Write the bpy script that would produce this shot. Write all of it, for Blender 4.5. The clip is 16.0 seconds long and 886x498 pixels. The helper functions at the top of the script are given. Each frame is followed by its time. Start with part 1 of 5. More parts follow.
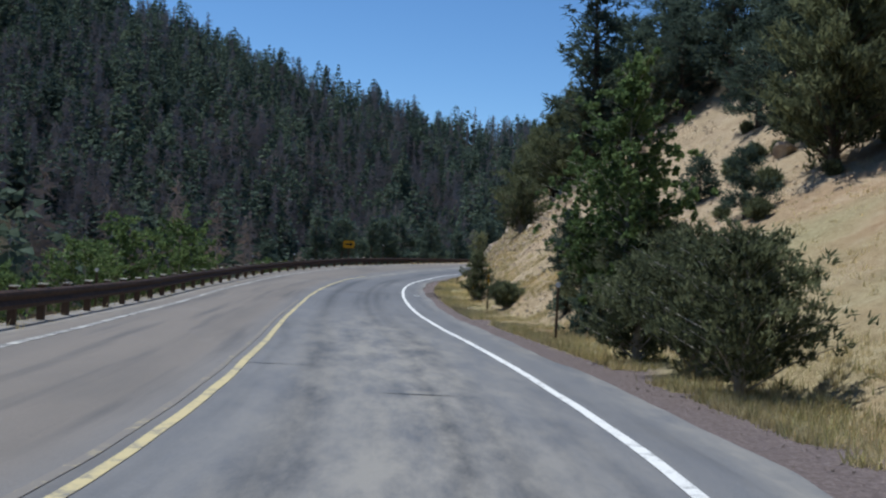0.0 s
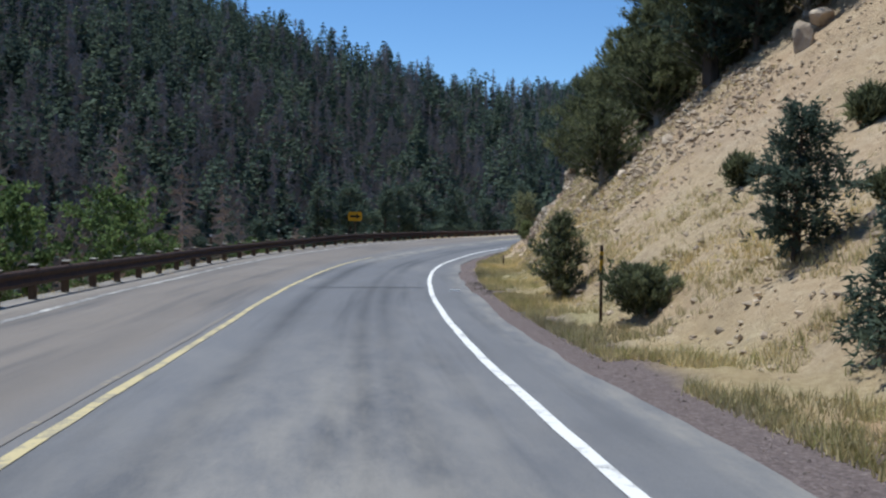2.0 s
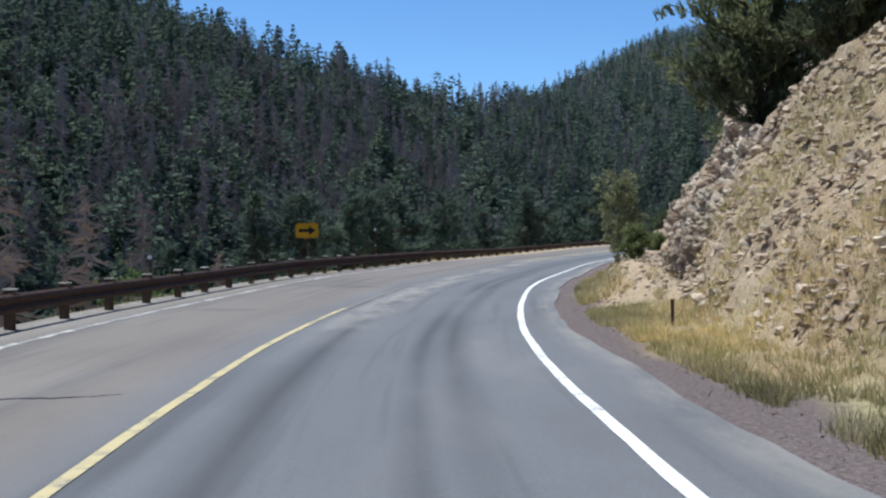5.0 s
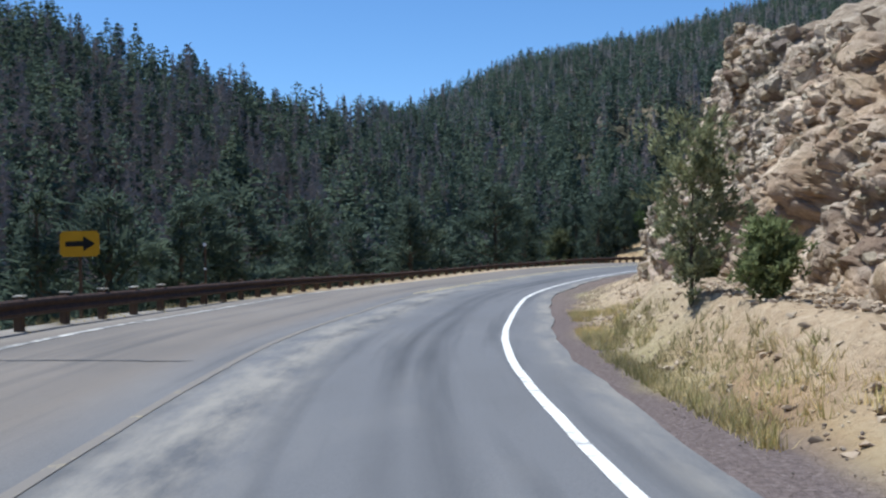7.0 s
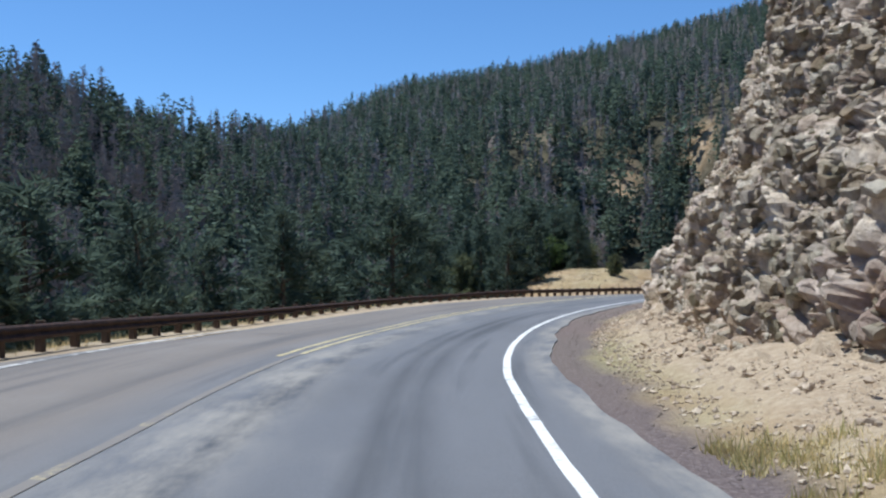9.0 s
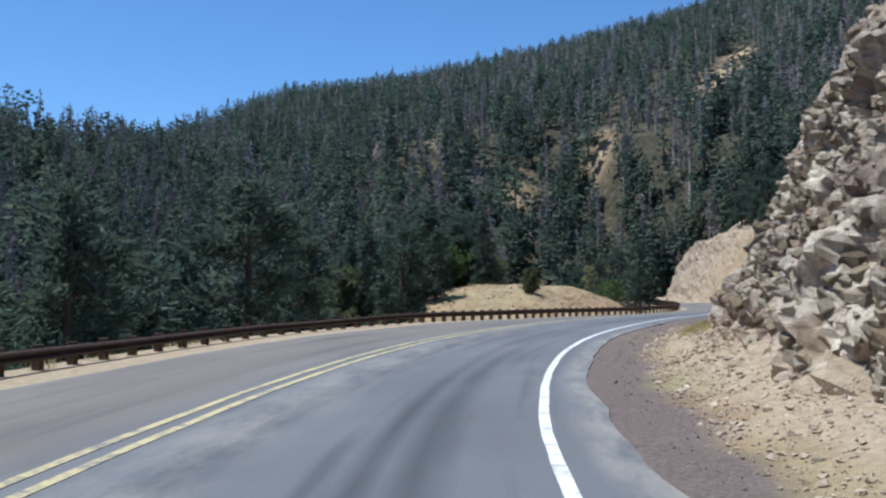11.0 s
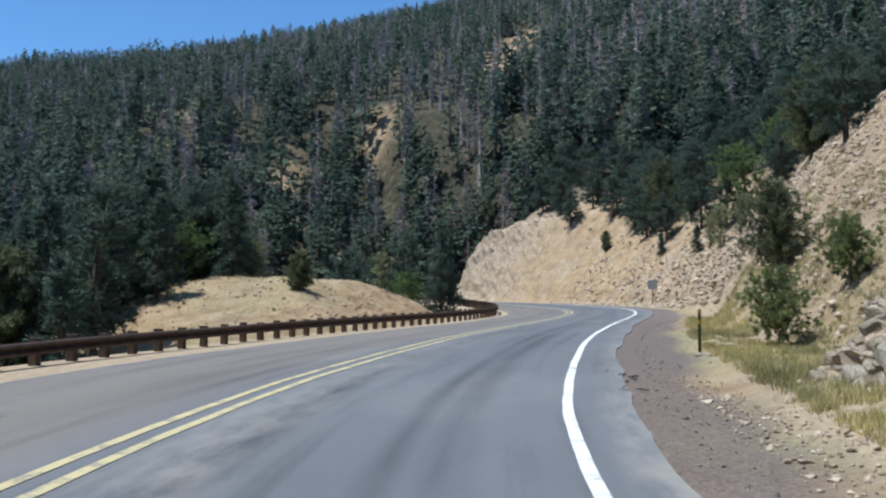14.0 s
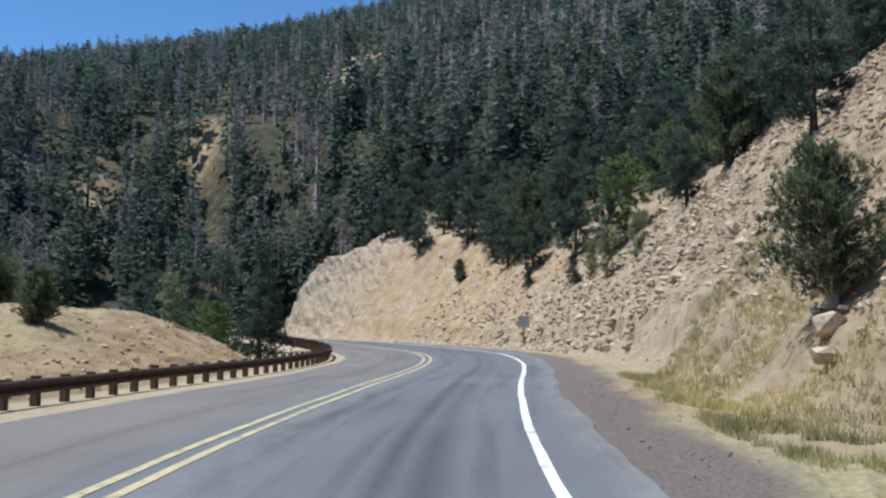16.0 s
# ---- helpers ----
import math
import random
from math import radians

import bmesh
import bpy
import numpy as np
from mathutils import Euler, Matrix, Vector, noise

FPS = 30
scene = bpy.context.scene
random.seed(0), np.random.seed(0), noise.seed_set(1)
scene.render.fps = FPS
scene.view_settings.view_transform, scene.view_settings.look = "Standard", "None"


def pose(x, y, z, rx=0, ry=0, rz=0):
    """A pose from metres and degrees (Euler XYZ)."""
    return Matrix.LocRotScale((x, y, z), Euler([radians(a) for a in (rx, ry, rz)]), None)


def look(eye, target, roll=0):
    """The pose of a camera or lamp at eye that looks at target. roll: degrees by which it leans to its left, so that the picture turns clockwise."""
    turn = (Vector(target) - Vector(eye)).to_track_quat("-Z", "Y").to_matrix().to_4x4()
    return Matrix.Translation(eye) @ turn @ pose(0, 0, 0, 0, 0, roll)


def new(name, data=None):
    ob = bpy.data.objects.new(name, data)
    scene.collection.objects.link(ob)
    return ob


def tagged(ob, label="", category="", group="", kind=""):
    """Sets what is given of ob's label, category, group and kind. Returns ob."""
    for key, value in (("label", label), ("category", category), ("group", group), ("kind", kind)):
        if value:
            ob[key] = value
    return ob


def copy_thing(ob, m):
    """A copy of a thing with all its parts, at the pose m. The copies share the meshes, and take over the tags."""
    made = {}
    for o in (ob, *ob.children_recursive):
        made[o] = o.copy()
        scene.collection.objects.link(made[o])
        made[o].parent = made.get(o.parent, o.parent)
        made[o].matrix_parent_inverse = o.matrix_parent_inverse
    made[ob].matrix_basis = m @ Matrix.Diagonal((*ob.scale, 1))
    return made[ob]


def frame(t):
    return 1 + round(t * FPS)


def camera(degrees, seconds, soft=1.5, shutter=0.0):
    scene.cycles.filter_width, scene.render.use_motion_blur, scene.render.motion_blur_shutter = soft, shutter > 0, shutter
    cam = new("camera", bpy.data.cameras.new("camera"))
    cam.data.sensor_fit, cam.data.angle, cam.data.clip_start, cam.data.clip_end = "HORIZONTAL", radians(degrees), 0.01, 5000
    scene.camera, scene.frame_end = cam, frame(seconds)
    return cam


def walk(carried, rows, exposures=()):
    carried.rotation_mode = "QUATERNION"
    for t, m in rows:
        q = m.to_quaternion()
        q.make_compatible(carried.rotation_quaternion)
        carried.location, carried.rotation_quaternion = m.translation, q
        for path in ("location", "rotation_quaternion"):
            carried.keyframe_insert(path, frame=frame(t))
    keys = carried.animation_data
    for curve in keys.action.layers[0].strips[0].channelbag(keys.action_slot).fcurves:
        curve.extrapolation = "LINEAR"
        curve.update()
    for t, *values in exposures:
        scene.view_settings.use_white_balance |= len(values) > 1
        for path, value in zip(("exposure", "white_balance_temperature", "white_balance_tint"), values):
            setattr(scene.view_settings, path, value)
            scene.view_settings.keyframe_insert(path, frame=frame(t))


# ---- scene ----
# ---- camera: seconds, place, heading, tilt up, roll ----
cam = camera(44.69, 16.0, soft=2.3)
PATH = [
    (0.00, 0.000, -0.000, 1.400, -0.076, 0.012, 2.839),
    (0.50, -0.035, 4.406, 1.334, -0.307, -0.512, 2.724),
    (1.00, -0.158, 8.690, 1.257, 0.489, -0.771, 1.807),
    (1.50, -0.415, 12.859, 1.173, -0.018, -1.000, 1.103),
    (2.00, -0.794, 16.929, 1.078, -1.021, -1.365, 0.722),
    (2.50, -1.223, 20.962, 0.982, -1.796, -2.165, 0.478),
    (3.00, -1.648, 25.045, 0.902, -2.214, -1.724, 0.044),
    (3.50, -2.056, 29.133, 0.842, -2.262, -1.507, -0.633),
    (4.00, -2.432, 33.149, 0.794, -1.367, -1.323, -1.025),
    (4.50, -2.755, 37.112, 0.784, -0.026, -1.075, -0.995),
    (5.00, -3.019, 41.077, 0.818, 1.201, -0.240, -1.121),
    (5.20, -3.096, 42.651, 0.822, 1.883, 0.368, -1.263),
    (5.70, -3.210, 46.537, 0.819, 3.518, 0.565, -1.217),
    (6.20, -3.208, 50.352, 0.807, 5.291, 0.717, -1.174),
    (6.75, -3.061, 54.483, 0.799, 7.463, 0.871, -1.127),
    (7.30, -2.757, 58.580, 0.812, 9.804, 1.053, -1.081),
    (7.50, -2.610, 60.071, 0.822, 10.370, 1.574, -0.909),
    (8.00, -2.167, 63.820, 0.846, 12.121, 2.072, -0.718),
    (8.20, -1.957, 65.334, 0.857, 12.712, 2.065, -0.653),
    (8.70, -1.327, 69.155, 0.895, 14.191, 2.271, -0.595),
    (9.20, -0.542, 73.024, 0.937, 15.722, 2.490, -0.540),
    (9.75, 0.489, 77.321, 0.985, 17.468, 2.745, -0.480),
    (10.30, 1.682, 81.621, 1.044, 19.256, 3.015, -0.416),
    (10.50, 2.155, 83.170, 1.071, 20.060, 3.207, -0.465),
    (11.00, 3.433, 86.971, 1.150, 21.441, 3.276, -0.343),
    (11.50, 4.834, 90.588, 1.201, 23.325, 2.809, -0.522),
    (12.00, 6.262, 94.117, 1.288, 25.637, 2.617, -0.509),
    (12.50, 7.794, 97.511, 1.387, 27.728, 2.876, -0.020),
    (13.00, 9.454, 100.734, 1.456, 29.620, 2.927, 0.062),
    (13.50, 11.185, 103.873, 1.530, 31.577, 2.681, 0.092),
    (14.00, 13.022, 106.923, 1.602, 33.831, 2.947, -0.060),
    (14.50, 14.984, 109.871, 1.674, 36.111, 2.543, -0.156),
    (15.00, 17.077, 112.757, 1.742, 38.724, 2.994, 0.243),
    (15.50, 19.273, 115.569, 1.808, 40.733, 3.994, 0.433),
    (16.00, 21.572, 118.228, 1.888, 42.451, 4.819, 0.606),
]


def aim(x, y, z, yaw, tilt, roll):
    a, b = radians(yaw), radians(tilt)
    d = Vector((math.sin(a) * math.cos(b), math.cos(a) * math.cos(b), math.sin(b)))
    e = Vector((x, y, z))
    return look(e, e + d, SIGN * roll)


SIGN = 1
walk(cam, [(t, aim(*r)) for t, *r in PATH], [(0.0, 0.14, 5900, 6), (3.5, 0.46, 5950, 6), (8.0, 0.55, 5850, 6), (12.0, 0.50, 5700, 5), (14.0, 0.52, 5750, 4), (16.0, 0.52, 5800, 4)])

# ---- world and sun ----
SUN_AZ, SUN_EL = -58.0, 68.0
world = bpy.data.worlds.new("sky")
scene.world = world
world.use_nodes = True
wn = world.node_tree
sky = wn.nodes.new("ShaderNodeTexSky")
sky.sky_type, sky.sun_disc = "NISHITA", False
sky.sun_elevation, sky.sun_rotation = radians(SUN_EL), radians(SUN_AZ)
sky.altitude, sky.air_density, sky.dust_density, sky.ozone_density = 2600, 1.0, 0.0, 3.2
deep = wn.nodes.new("ShaderNodeHueSaturation")
deep.inputs["Saturation"].default_value = 1.12
wn.links.new(sky.outputs[0], deep.inputs["Color"])
wn.links.new(deep.outputs[0], wn.nodes["Background"].inputs[0])
wn.nodes["Background"].inputs[1].default_value = 0.106
sun = new("sun", bpy.data.lights.new("sun", "SUN"))
sun.data.energy, sun.data.angle, sun.data.color = 3.95, radians(0.53), (1.0, 0.96, 0.9)
_a, _e = radians(SUN_AZ), radians(SUN_EL)
sun.matrix_world = look((math.sin(_a) * math.cos(_e) * 300, math.cos(_a) * math.cos(_e) * 300, math.sin(_e) * 300), (0, 0, 0))

# ---- materials ----


def mat(name, rough=0.9, spec=0.3):
    m = bpy.data.materials.new(name)
    m.use_nodes = True
    t = m.node_tree
    p = t.nodes["Principled BSDF"]
    p.inputs["Roughness"].default_value = rough
    p.inputs["Specular IOR Level"].default_value = spec
    return m, t, p


def nd(t, kind, **kw):
    n = t.nodes.new("ShaderNode" + kind)
    for k, v in kw.items():
        n.inputs[k.replace("_", " ")].default_value = v
    return n


def coords(t, scale=(1, 1, 1), attr=None):
    if attr:
        c = t.nodes.new("ShaderNodeAttribute")
        c.attribute_name = attr
        out = c.outputs["Vector"]
    else:
        c = t.nodes.new("ShaderNodeTexCoord")
        out = c.outputs["Object"]
    m = t.nodes.new("ShaderNodeMapping")
    m.inputs["Scale"].default_value = scale
    t.links.new(out, m.inputs["Vector"])
    return m.outputs[0]


def noise_tex(t, vec, scale, detail=4, rough=0.6, dist=0.0):
    n = nd(t, "TexNoise", Scale=scale, Detail=detail, Roughness=rough, Distortion=dist)
    t.links.new(vec, n.inputs["Vector"])
    return n.outputs["Fac"]


def ramp(t, fac, *stops):
    r = t.nodes.new("ShaderNodeValToRGB")
    e = r.color_ramp.elements
    while len(e) < len(stops):
        e.new(0.5)
    for el, (pos, col) in zip(e, stops):
        el.position = pos
        el.color = (*col, 1) if len(col) == 3 else col
    t.links.new(fac, r.inputs[0])
    return r.outputs[0]


def mix(t, fac, a, b, mode="MIX"):
    m = t.nodes.new("ShaderNodeMix")
    m.data_type, m.blend_type = "RGBA", mode
    if isinstance(fac, float):
        m.inputs[0].default_value = fac
    else:
        t.links.new(fac, m.inputs[0])
    for i, v in ((6, a), (7, b)):
        if isinstance(v, tuple):
            m.inputs[i].default_value = (*v, 1)
        else:
            t.links.new(v, m.inputs[i])
    return m.outputs[2]


def attr(t, name):
    a = t.nodes.new("ShaderNodeAttribute")
    a.attribute_name = name
    return a.outputs["Fac"]


def bump(t, p, height, strength=0.5, dist=0.05):
    b = nd(t, "Bump", Strength=strength, Distance=dist)
    t.links.new(height, b.inputs["Height"])
    t.links.new(b.outputs[0], p.inputs["Normal"])


def grey(v):
    return (v, v, v)


def ground_material():
    m, t, p = mat("hillside_soil", 0.95, 0.1)
    v = coords(t)
    big, mid, fine = noise_tex(t, v, 0.12, 3), noise_tex(t, v, 0.9, 5, 0.65), noise_tex(t, v, 9.0, 4, 0.7)
    dirt = ramp(t, mid, (0.3, (0.23, 0.15, 0.085)), (0.5, (0.385, 0.262, 0.15)), (0.72, (0.50, 0.39, 0.26)))
    straw = ramp(t, fine, (0.3, (0.22, 0.185, 0.09)), (0.55, (0.385, 0.335, 0.185)), (0.75, (0.51, 0.455, 0.29)))
    stone = ramp(t, noise_tex(t, v, 2.6, 6, 0.7), (0.3, (0.19, 0.145, 0.108)), (0.5, (0.37, 0.295, 0.22)), (0.68, (0.57, 0.485, 0.38)))
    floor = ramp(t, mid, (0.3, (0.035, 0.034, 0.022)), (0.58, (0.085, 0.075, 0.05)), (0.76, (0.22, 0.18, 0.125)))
    grav = ramp(t, noise_tex(t, v, 22.0, 3, 0.8), (0.3, (0.105, 0.085, 0.082)), (0.55, (0.195, 0.155, 0.147)), (0.75, (0.33, 0.28, 0.26)))
    c = mix(t, ramp(t, big, (0.42, grey(0)), (0.62, grey(1))), straw, dirt)
    c = mix(t, attr(t, "dirt"), c, dirt)
    ledge = nd(t, "Math")
    ledge.operation = "MULTIPLY"
    t.links.new(attr(t, "dirt"), ledge.inputs[0])
    t.links.new(ramp(t, noise_tex(t, v, 0.42, 5, 0.7, 0.4), (0.5, grey(0)), (0.6, grey(0.55))), ledge.inputs[1])
    c = mix(t, ledge.outputs[0], c, stone)
    c = mix(t, attr(t, "rock"), c, stone)
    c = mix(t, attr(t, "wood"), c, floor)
    dust = ramp(t, noise_tex(t, v, 7.0, 5, 0.7), (0.3, (0.36, 0.265, 0.175)), (0.6, (0.54, 0.43, 0.305)), (0.8, (0.63, 0.54, 0.42)))
    c = mix(t, attr(t, "dust"), c, dust)
    c = mix(t, attr(t, "gravel"), c, grav)
    t.links.new(c, p.inputs["Base Color"])
    bump(t, p, noise_tex(t, v, 5.0, 6, 0.75), 0.9, 0.12)
    return m


def asphalt_material():
    m, t, p = mat("worn_asphalt", 0.85, 0.35)
    long, fine = coords(t, (1.0, 0.035, 1.0), "road"), coords(t)
    grain = noise_tex(t, fine, 60.0, 3, 0.8)
    blotch = noise_tex(t, coords(t, (0.5, 0.16, 1), "road"), 1.0, 4, 0.6)
    streak = noise_tex(t, long, 2.6, 3, 0.55)
    c = ramp(t, grain, (0.25, (0.105, 0.107, 0.115)), (0.75, (0.178, 0.18, 0.19)))
    far = ramp(t, grain, (0.25, (0.145, 0.124, 0.107)), (0.75, (0.222, 0.194, 0.168)))
    lane = t.nodes.new("ShaderNodeSeparateXYZ")
    a = t.nodes.new("ShaderNodeAttribute")
    a.attribute_name = "road"
    t.links.new(a.outputs["Vector"], lane.inputs[0])
    side = t.nodes.new("ShaderNodeMapRange")
    side.inputs["From Min"].default_value, side.inputs["From Max"].default_value = -3.3, -4.2
    t.links.new(lane.outputs[0], side.inputs["Value"])
    c = mix(t, side.outputs[0], c, far)
    c = mix(t, ramp(t, streak, (0.52, grey(0)), (0.72, grey(0.55))), c, (0.05, 0.053, 0.06))
    c = mix(t, ramp(t, blotch, (0.5, grey(0)), (0.75, grey(0.35))), c, (0.08, 0.077, 0.074))
    c = mix(t, ramp(t, blotch, (0.25, grey(0.3)), (0.45, grey(0))), c, (0.27, 0.255, 0.235))
    unit = t.nodes.new("ShaderNodeMapRange")
    unit.inputs["From Min"].default_value, unit.inputs["From Max"].default_value = -8.0, 2.0
    t.links.new(lane.outputs[0], unit.inputs["Value"])
    bands = ramp(t, unit.outputs[0], (0.10, grey(0)), (0.155, grey(0.35)), (0.20, grey(0)), (0.30, grey(0)), (0.35, grey(0.3)), (0.40, grey(0)), (0.51, grey(0)),
                 (0.545, grey(0.9)), (0.575, grey(0.1)), (0.645, grey(0.15)), (0.665, grey(0.95)), (0.68, grey(0.3)), (0.70, grey(0.85)), (0.73, grey(0.05)))
    wear = ramp(t, noise_tex(t, coords(t, (0.6, 0.07, 1), "road"), 1.0, 4, 0.6), (0.34, grey(0.25)), (0.62, grey(0.95)))
    c = mix(t, mix(t, 1.0, bands, wear, "MULTIPLY"), c, (0.055, 0.057, 0.063))
    pale = noise_tex(t, coords(t, (2.2, 0.5, 1), "road"), 1.0, 5, 0.7)
    a2 = t.nodes.new("ShaderNodeAttribute")
    a2.attribute_name = "pale"
    thr = t.nodes.new("ShaderNodeMath")
    thr.operation = "MULTIPLY"
    t.links.new(a2.outputs["Fac"], thr.inputs[0])
    t.links.new(ramp(t, pale, (0.36, grey(0)), (0.62, grey(0.85))), thr.inputs[1])
    c = mix(t, thr.outputs[0], c, (0.29, 0.268, 0.235))
    t.links.new(c, p.inputs["Base Color"])
    bump(t, p, grain, 0.35, 0.01)
    return m


def paint_material(name, col, under=(0.17, 0.165, 0.16), worn=0.4):
    m, t, p = mat(name, 0.75, 0.3)
    v = coords(t)
    w = mix(t, 0.25, noise_tex(t, v, 3.4, 7, 0.8), noise_tex(t, v, 0.45, 4, 0.7, 1.5))
    c = mix(t, ramp(t, w, (worn, grey(0)), (worn + 0.12, grey(1))), under, col)
    t.links.new(c, p.inputs["Base Color"])
    return m


def simple(name, lo, hi, scale=3.0, rough=0.9, bumpy=0.4, spec=0.2, stretch=(1, 1, 1), island=0.0, metal=0.0):
    m, t, p = mat(name, rough, spec)
    n = noise_tex(t, coords(t, stretch), scale, 5, 0.65)
    c = ramp(t, n, (0.3, lo), (0.7, hi))
    if island:
        g = t.nodes.new("ShaderNodeNewGeometry")
        h = t.nodes.new("ShaderNodeHueSaturation")
        r = t.nodes.new("ShaderNodeMapRange")
        r.inputs["To Min"].default_value, r.inputs["To Max"].default_value = 1 - island, 1 + island
        t.links.new(g.outputs["Random Per Island"], r.inputs["Value"])
        t.links.new(r.outputs[0], h.inputs["Value"])
        t.links.new(c, h.inputs["Color"])
        c = h.outputs[0]
    t.links.new(c, p.inputs["Base Color"])
    p.inputs["Metallic"].default_value = metal
    if bumpy:
        bump(t, p, n, bumpy, 0.03)
    return m


def leaf_material(name, lo, hi, island=0.35):
    m = simple(name, lo, hi, 0.8, 0.85, 0, 0.05, island=island)
    t = m.node_tree
    p = t.nodes["Principled BSDF"]
    out = t.nodes["Material Output"]
    tr = t.nodes.new("ShaderNodeBsdfTranslucent")
    # plants differ from one another
    tone = ramp(t, noise_tex(t, coords(t), 0.17, 2, 0.5), (0.34, (0.68, 0.70, 0.74)), (0.5, (1.0, 1.0, 0.97)), (0.68, (1.3, 1.22, 1.05)))
    src = mix(t, 1.0, p.inputs["Base Color"].links[0].from_socket, tone, "MULTIPLY")
    t.links.new(src, p.inputs["Base Color"])
    t.links.new(src, tr.inputs["Color"])
    ms = t.nodes.new("ShaderNodeMixShader")
    ms.inputs[0].default_value = 0.38
    t.links.new(p.outputs[0], ms.inputs[1])
    t.links.new(tr.outputs[0], ms.inputs[2])
    t.links.new(ms.outputs[0], out.inputs["Surface"])
    return m


M_GROUND = ground_material()
M_ASPHALT = asphalt_material()
M_WHITE = paint_material("white_road_paint", (0.70, 0.69, 0.665), worn=0.36)
M_WHITE_OLD = paint_material("faded_white_paint", (0.54, 0.52, 0.48), worn=0.46)
M_YELLOW = paint_material("yellow_road_paint", (0.51, 0.425, 0.23), worn=0.39)
M_YELLOW_OLD = paint_material("faded_yellow_paint", (0.46, 0.39, 0.22), under=(0.19, 0.17, 0.15), worn=0.55)
M_TAR = simple("tar_sealant", (0.035, 0.035, 0.038), (0.07, 0.07, 0.072), 8, 0.6)
M_RUST = simple("weathered_steel", (0.034, 0.022, 0.018), (0.085, 0.05, 0.035), 6, 0.75, 0.2)
M_POST = simple("weathered_post", (0.06, 0.04, 0.028), (0.14, 0.095, 0.065), 5, 0.9, stretch=(1, 1, 0.2))
M_ROCK = simple("broken_rock", (0.24, 0.175, 0.125), (0.60, 0.50, 0.375), 1.8, 0.95, 0.8, 0.1, island=0.25)
M_STONE_DARK = simple("loose_dark_stone", (0.09, 0.076, 0.068), (0.22, 0.18, 0.155), 5, 0.95, 0.6)
M_BARK = simple("bark", (0.05, 0.04, 0.03), (0.14, 0.11, 0.085), 6, 0.95, 0.5, stretch=(1, 1, 0.25))
M_BARK_PALE = simple("pale_bark", (0.28, 0.26, 0.22), (0.5, 0.47, 0.42), 6, 0.9, 0.3, stretch=(1, 1, 0.4))
M_DEAD = simple("dead_wood", (0.27, 0.215, 0.19), (0.44, 0.37, 0.33), 0.5, 0.95, 0, island=0.15)
# Needle colour kept pale and bluish; haze over the hills is put into it.
M_NEEDLE = leaf_material("conifer_needles", (0.056, 0.084, 0.068), (0.14, 0.18, 0.138), 0.25)
M_NEEDLE_DARK = leaf_material("dark_pine_needles", (0.095, 0.11, 0.062), (0.22, 0.24, 0.135), 0.45)
M_LEAF = leaf_material("broad_leaves", (0.08, 0.125, 0.045), (0.20, 0.275, 0.12))
M_LEAF_BUSH = leaf_material("willow_bush_leaves", (0.15, 0.18, 0.075), (0.33, 0.37, 0.18))
M_LEAF_PALE = leaf_material("dry_willow_leaves", (0.20, 0.215, 0.115), (0.40, 0.41, 0.25))
M_GRASS = leaf_material("dry_grass", (0.42, 0.34, 0.17), (0.72, 0.62, 0.38), 0.3)
M_GRASS_GREEN = leaf_material("green_grass", (0.25, 0.235, 0.10), (0.50, 0.46, 0.22), 0.3)
M_SIGN = simple("sign_yellow", (0.5, 0.27, 0.012), (0.58, 0.33, 0.02), 2, 0.5, 0)
M_SIGN_BACK = simple("sign_grey_metal", (0.35, 0.36, 0.37), (0.45, 0.46, 0.47), 2, 0.5, 0, metal=0.5)
M_BLACK = simple("sign_black", (0.01, 0.01, 0.01), (0.02, 0.02, 0.02), 3, 0.6, 0)
M_REFLECT = simple("white_reflector", (0.75, 0.76, 0.78), (0.85, 0.86, 0.88), 3, 0.35, 0)

# ---- the road's course: its right-hand white line ----
COURSE = [(4.4, -62.0, 1.1), (3.4, -40.0, 0.8), (2.3, -20.0, 0.45), (1.65, 0.0, 0.14), (1.5, 7.9, 0.0), (0.8, 16.3, -0.17), (-0.1, 24.4, -0.34), (-0.8, 31.7, -0.45),
          (-1.4, 39.6, -0.46), (-1.7, 47.8, -0.46), (-1.6, 55.5, -0.45), (-0.9, 63.7, -0.42), (0.2, 71.3, -0.34), (2.0, 79.0, -0.25), (4.2, 86.7, -0.1), (7.3, 94.5, 0.05),
          (10.9, 101.6, 0.22), (14.9, 108.2, 0.38), (19.5, 114.5, 0.55), (24.6, 120.3, 0.73), (30.0, 126.0, 0.85), (37.0, 132.8, 0.97), (47.6, 142.8, 1.18), (55.5, 152.0, 1.35),
          (61.5, 162.5, 1.5), (66.5, 173.0, 1.65), (70.5, 184.0, 1.8), (75.0, 199.0, 1.95), (77.5, 212.0, 2.1), (77.0, 224.0, 2.2)]


def spline(pts, step=0.25):
    pts = np.array(pts, float)
    p = np.vstack([2 * pts[0] - pts[1], pts, 2 * pts[-1] - pts[-2]])
    out = []
    for i in range(1, len(p) - 2):
        u = np.linspace(0, 1, 80, endpoint=False)[:, None]
        a, b, c, d = p[i - 1], p[i], p[i + 1], p[i + 2]
        out.append(0.5 * (2 * b + (c - a) * u + (2 * a - 5 * b + 4 * c - d) * u ** 2 + (3 * b - a - 3 * c + d) * u ** 3))
    q = np.vstack(out + [p[-2:-1]])
    s = np.concatenate([[0], np.cumsum(np.hypot(*np.diff(q[:, :2], axis=0).T))])
    n = np.arange(0, s[-1], step)
    return np.stack([np.interp(n, s, q[:, k]) for k in range(3)], -1), n


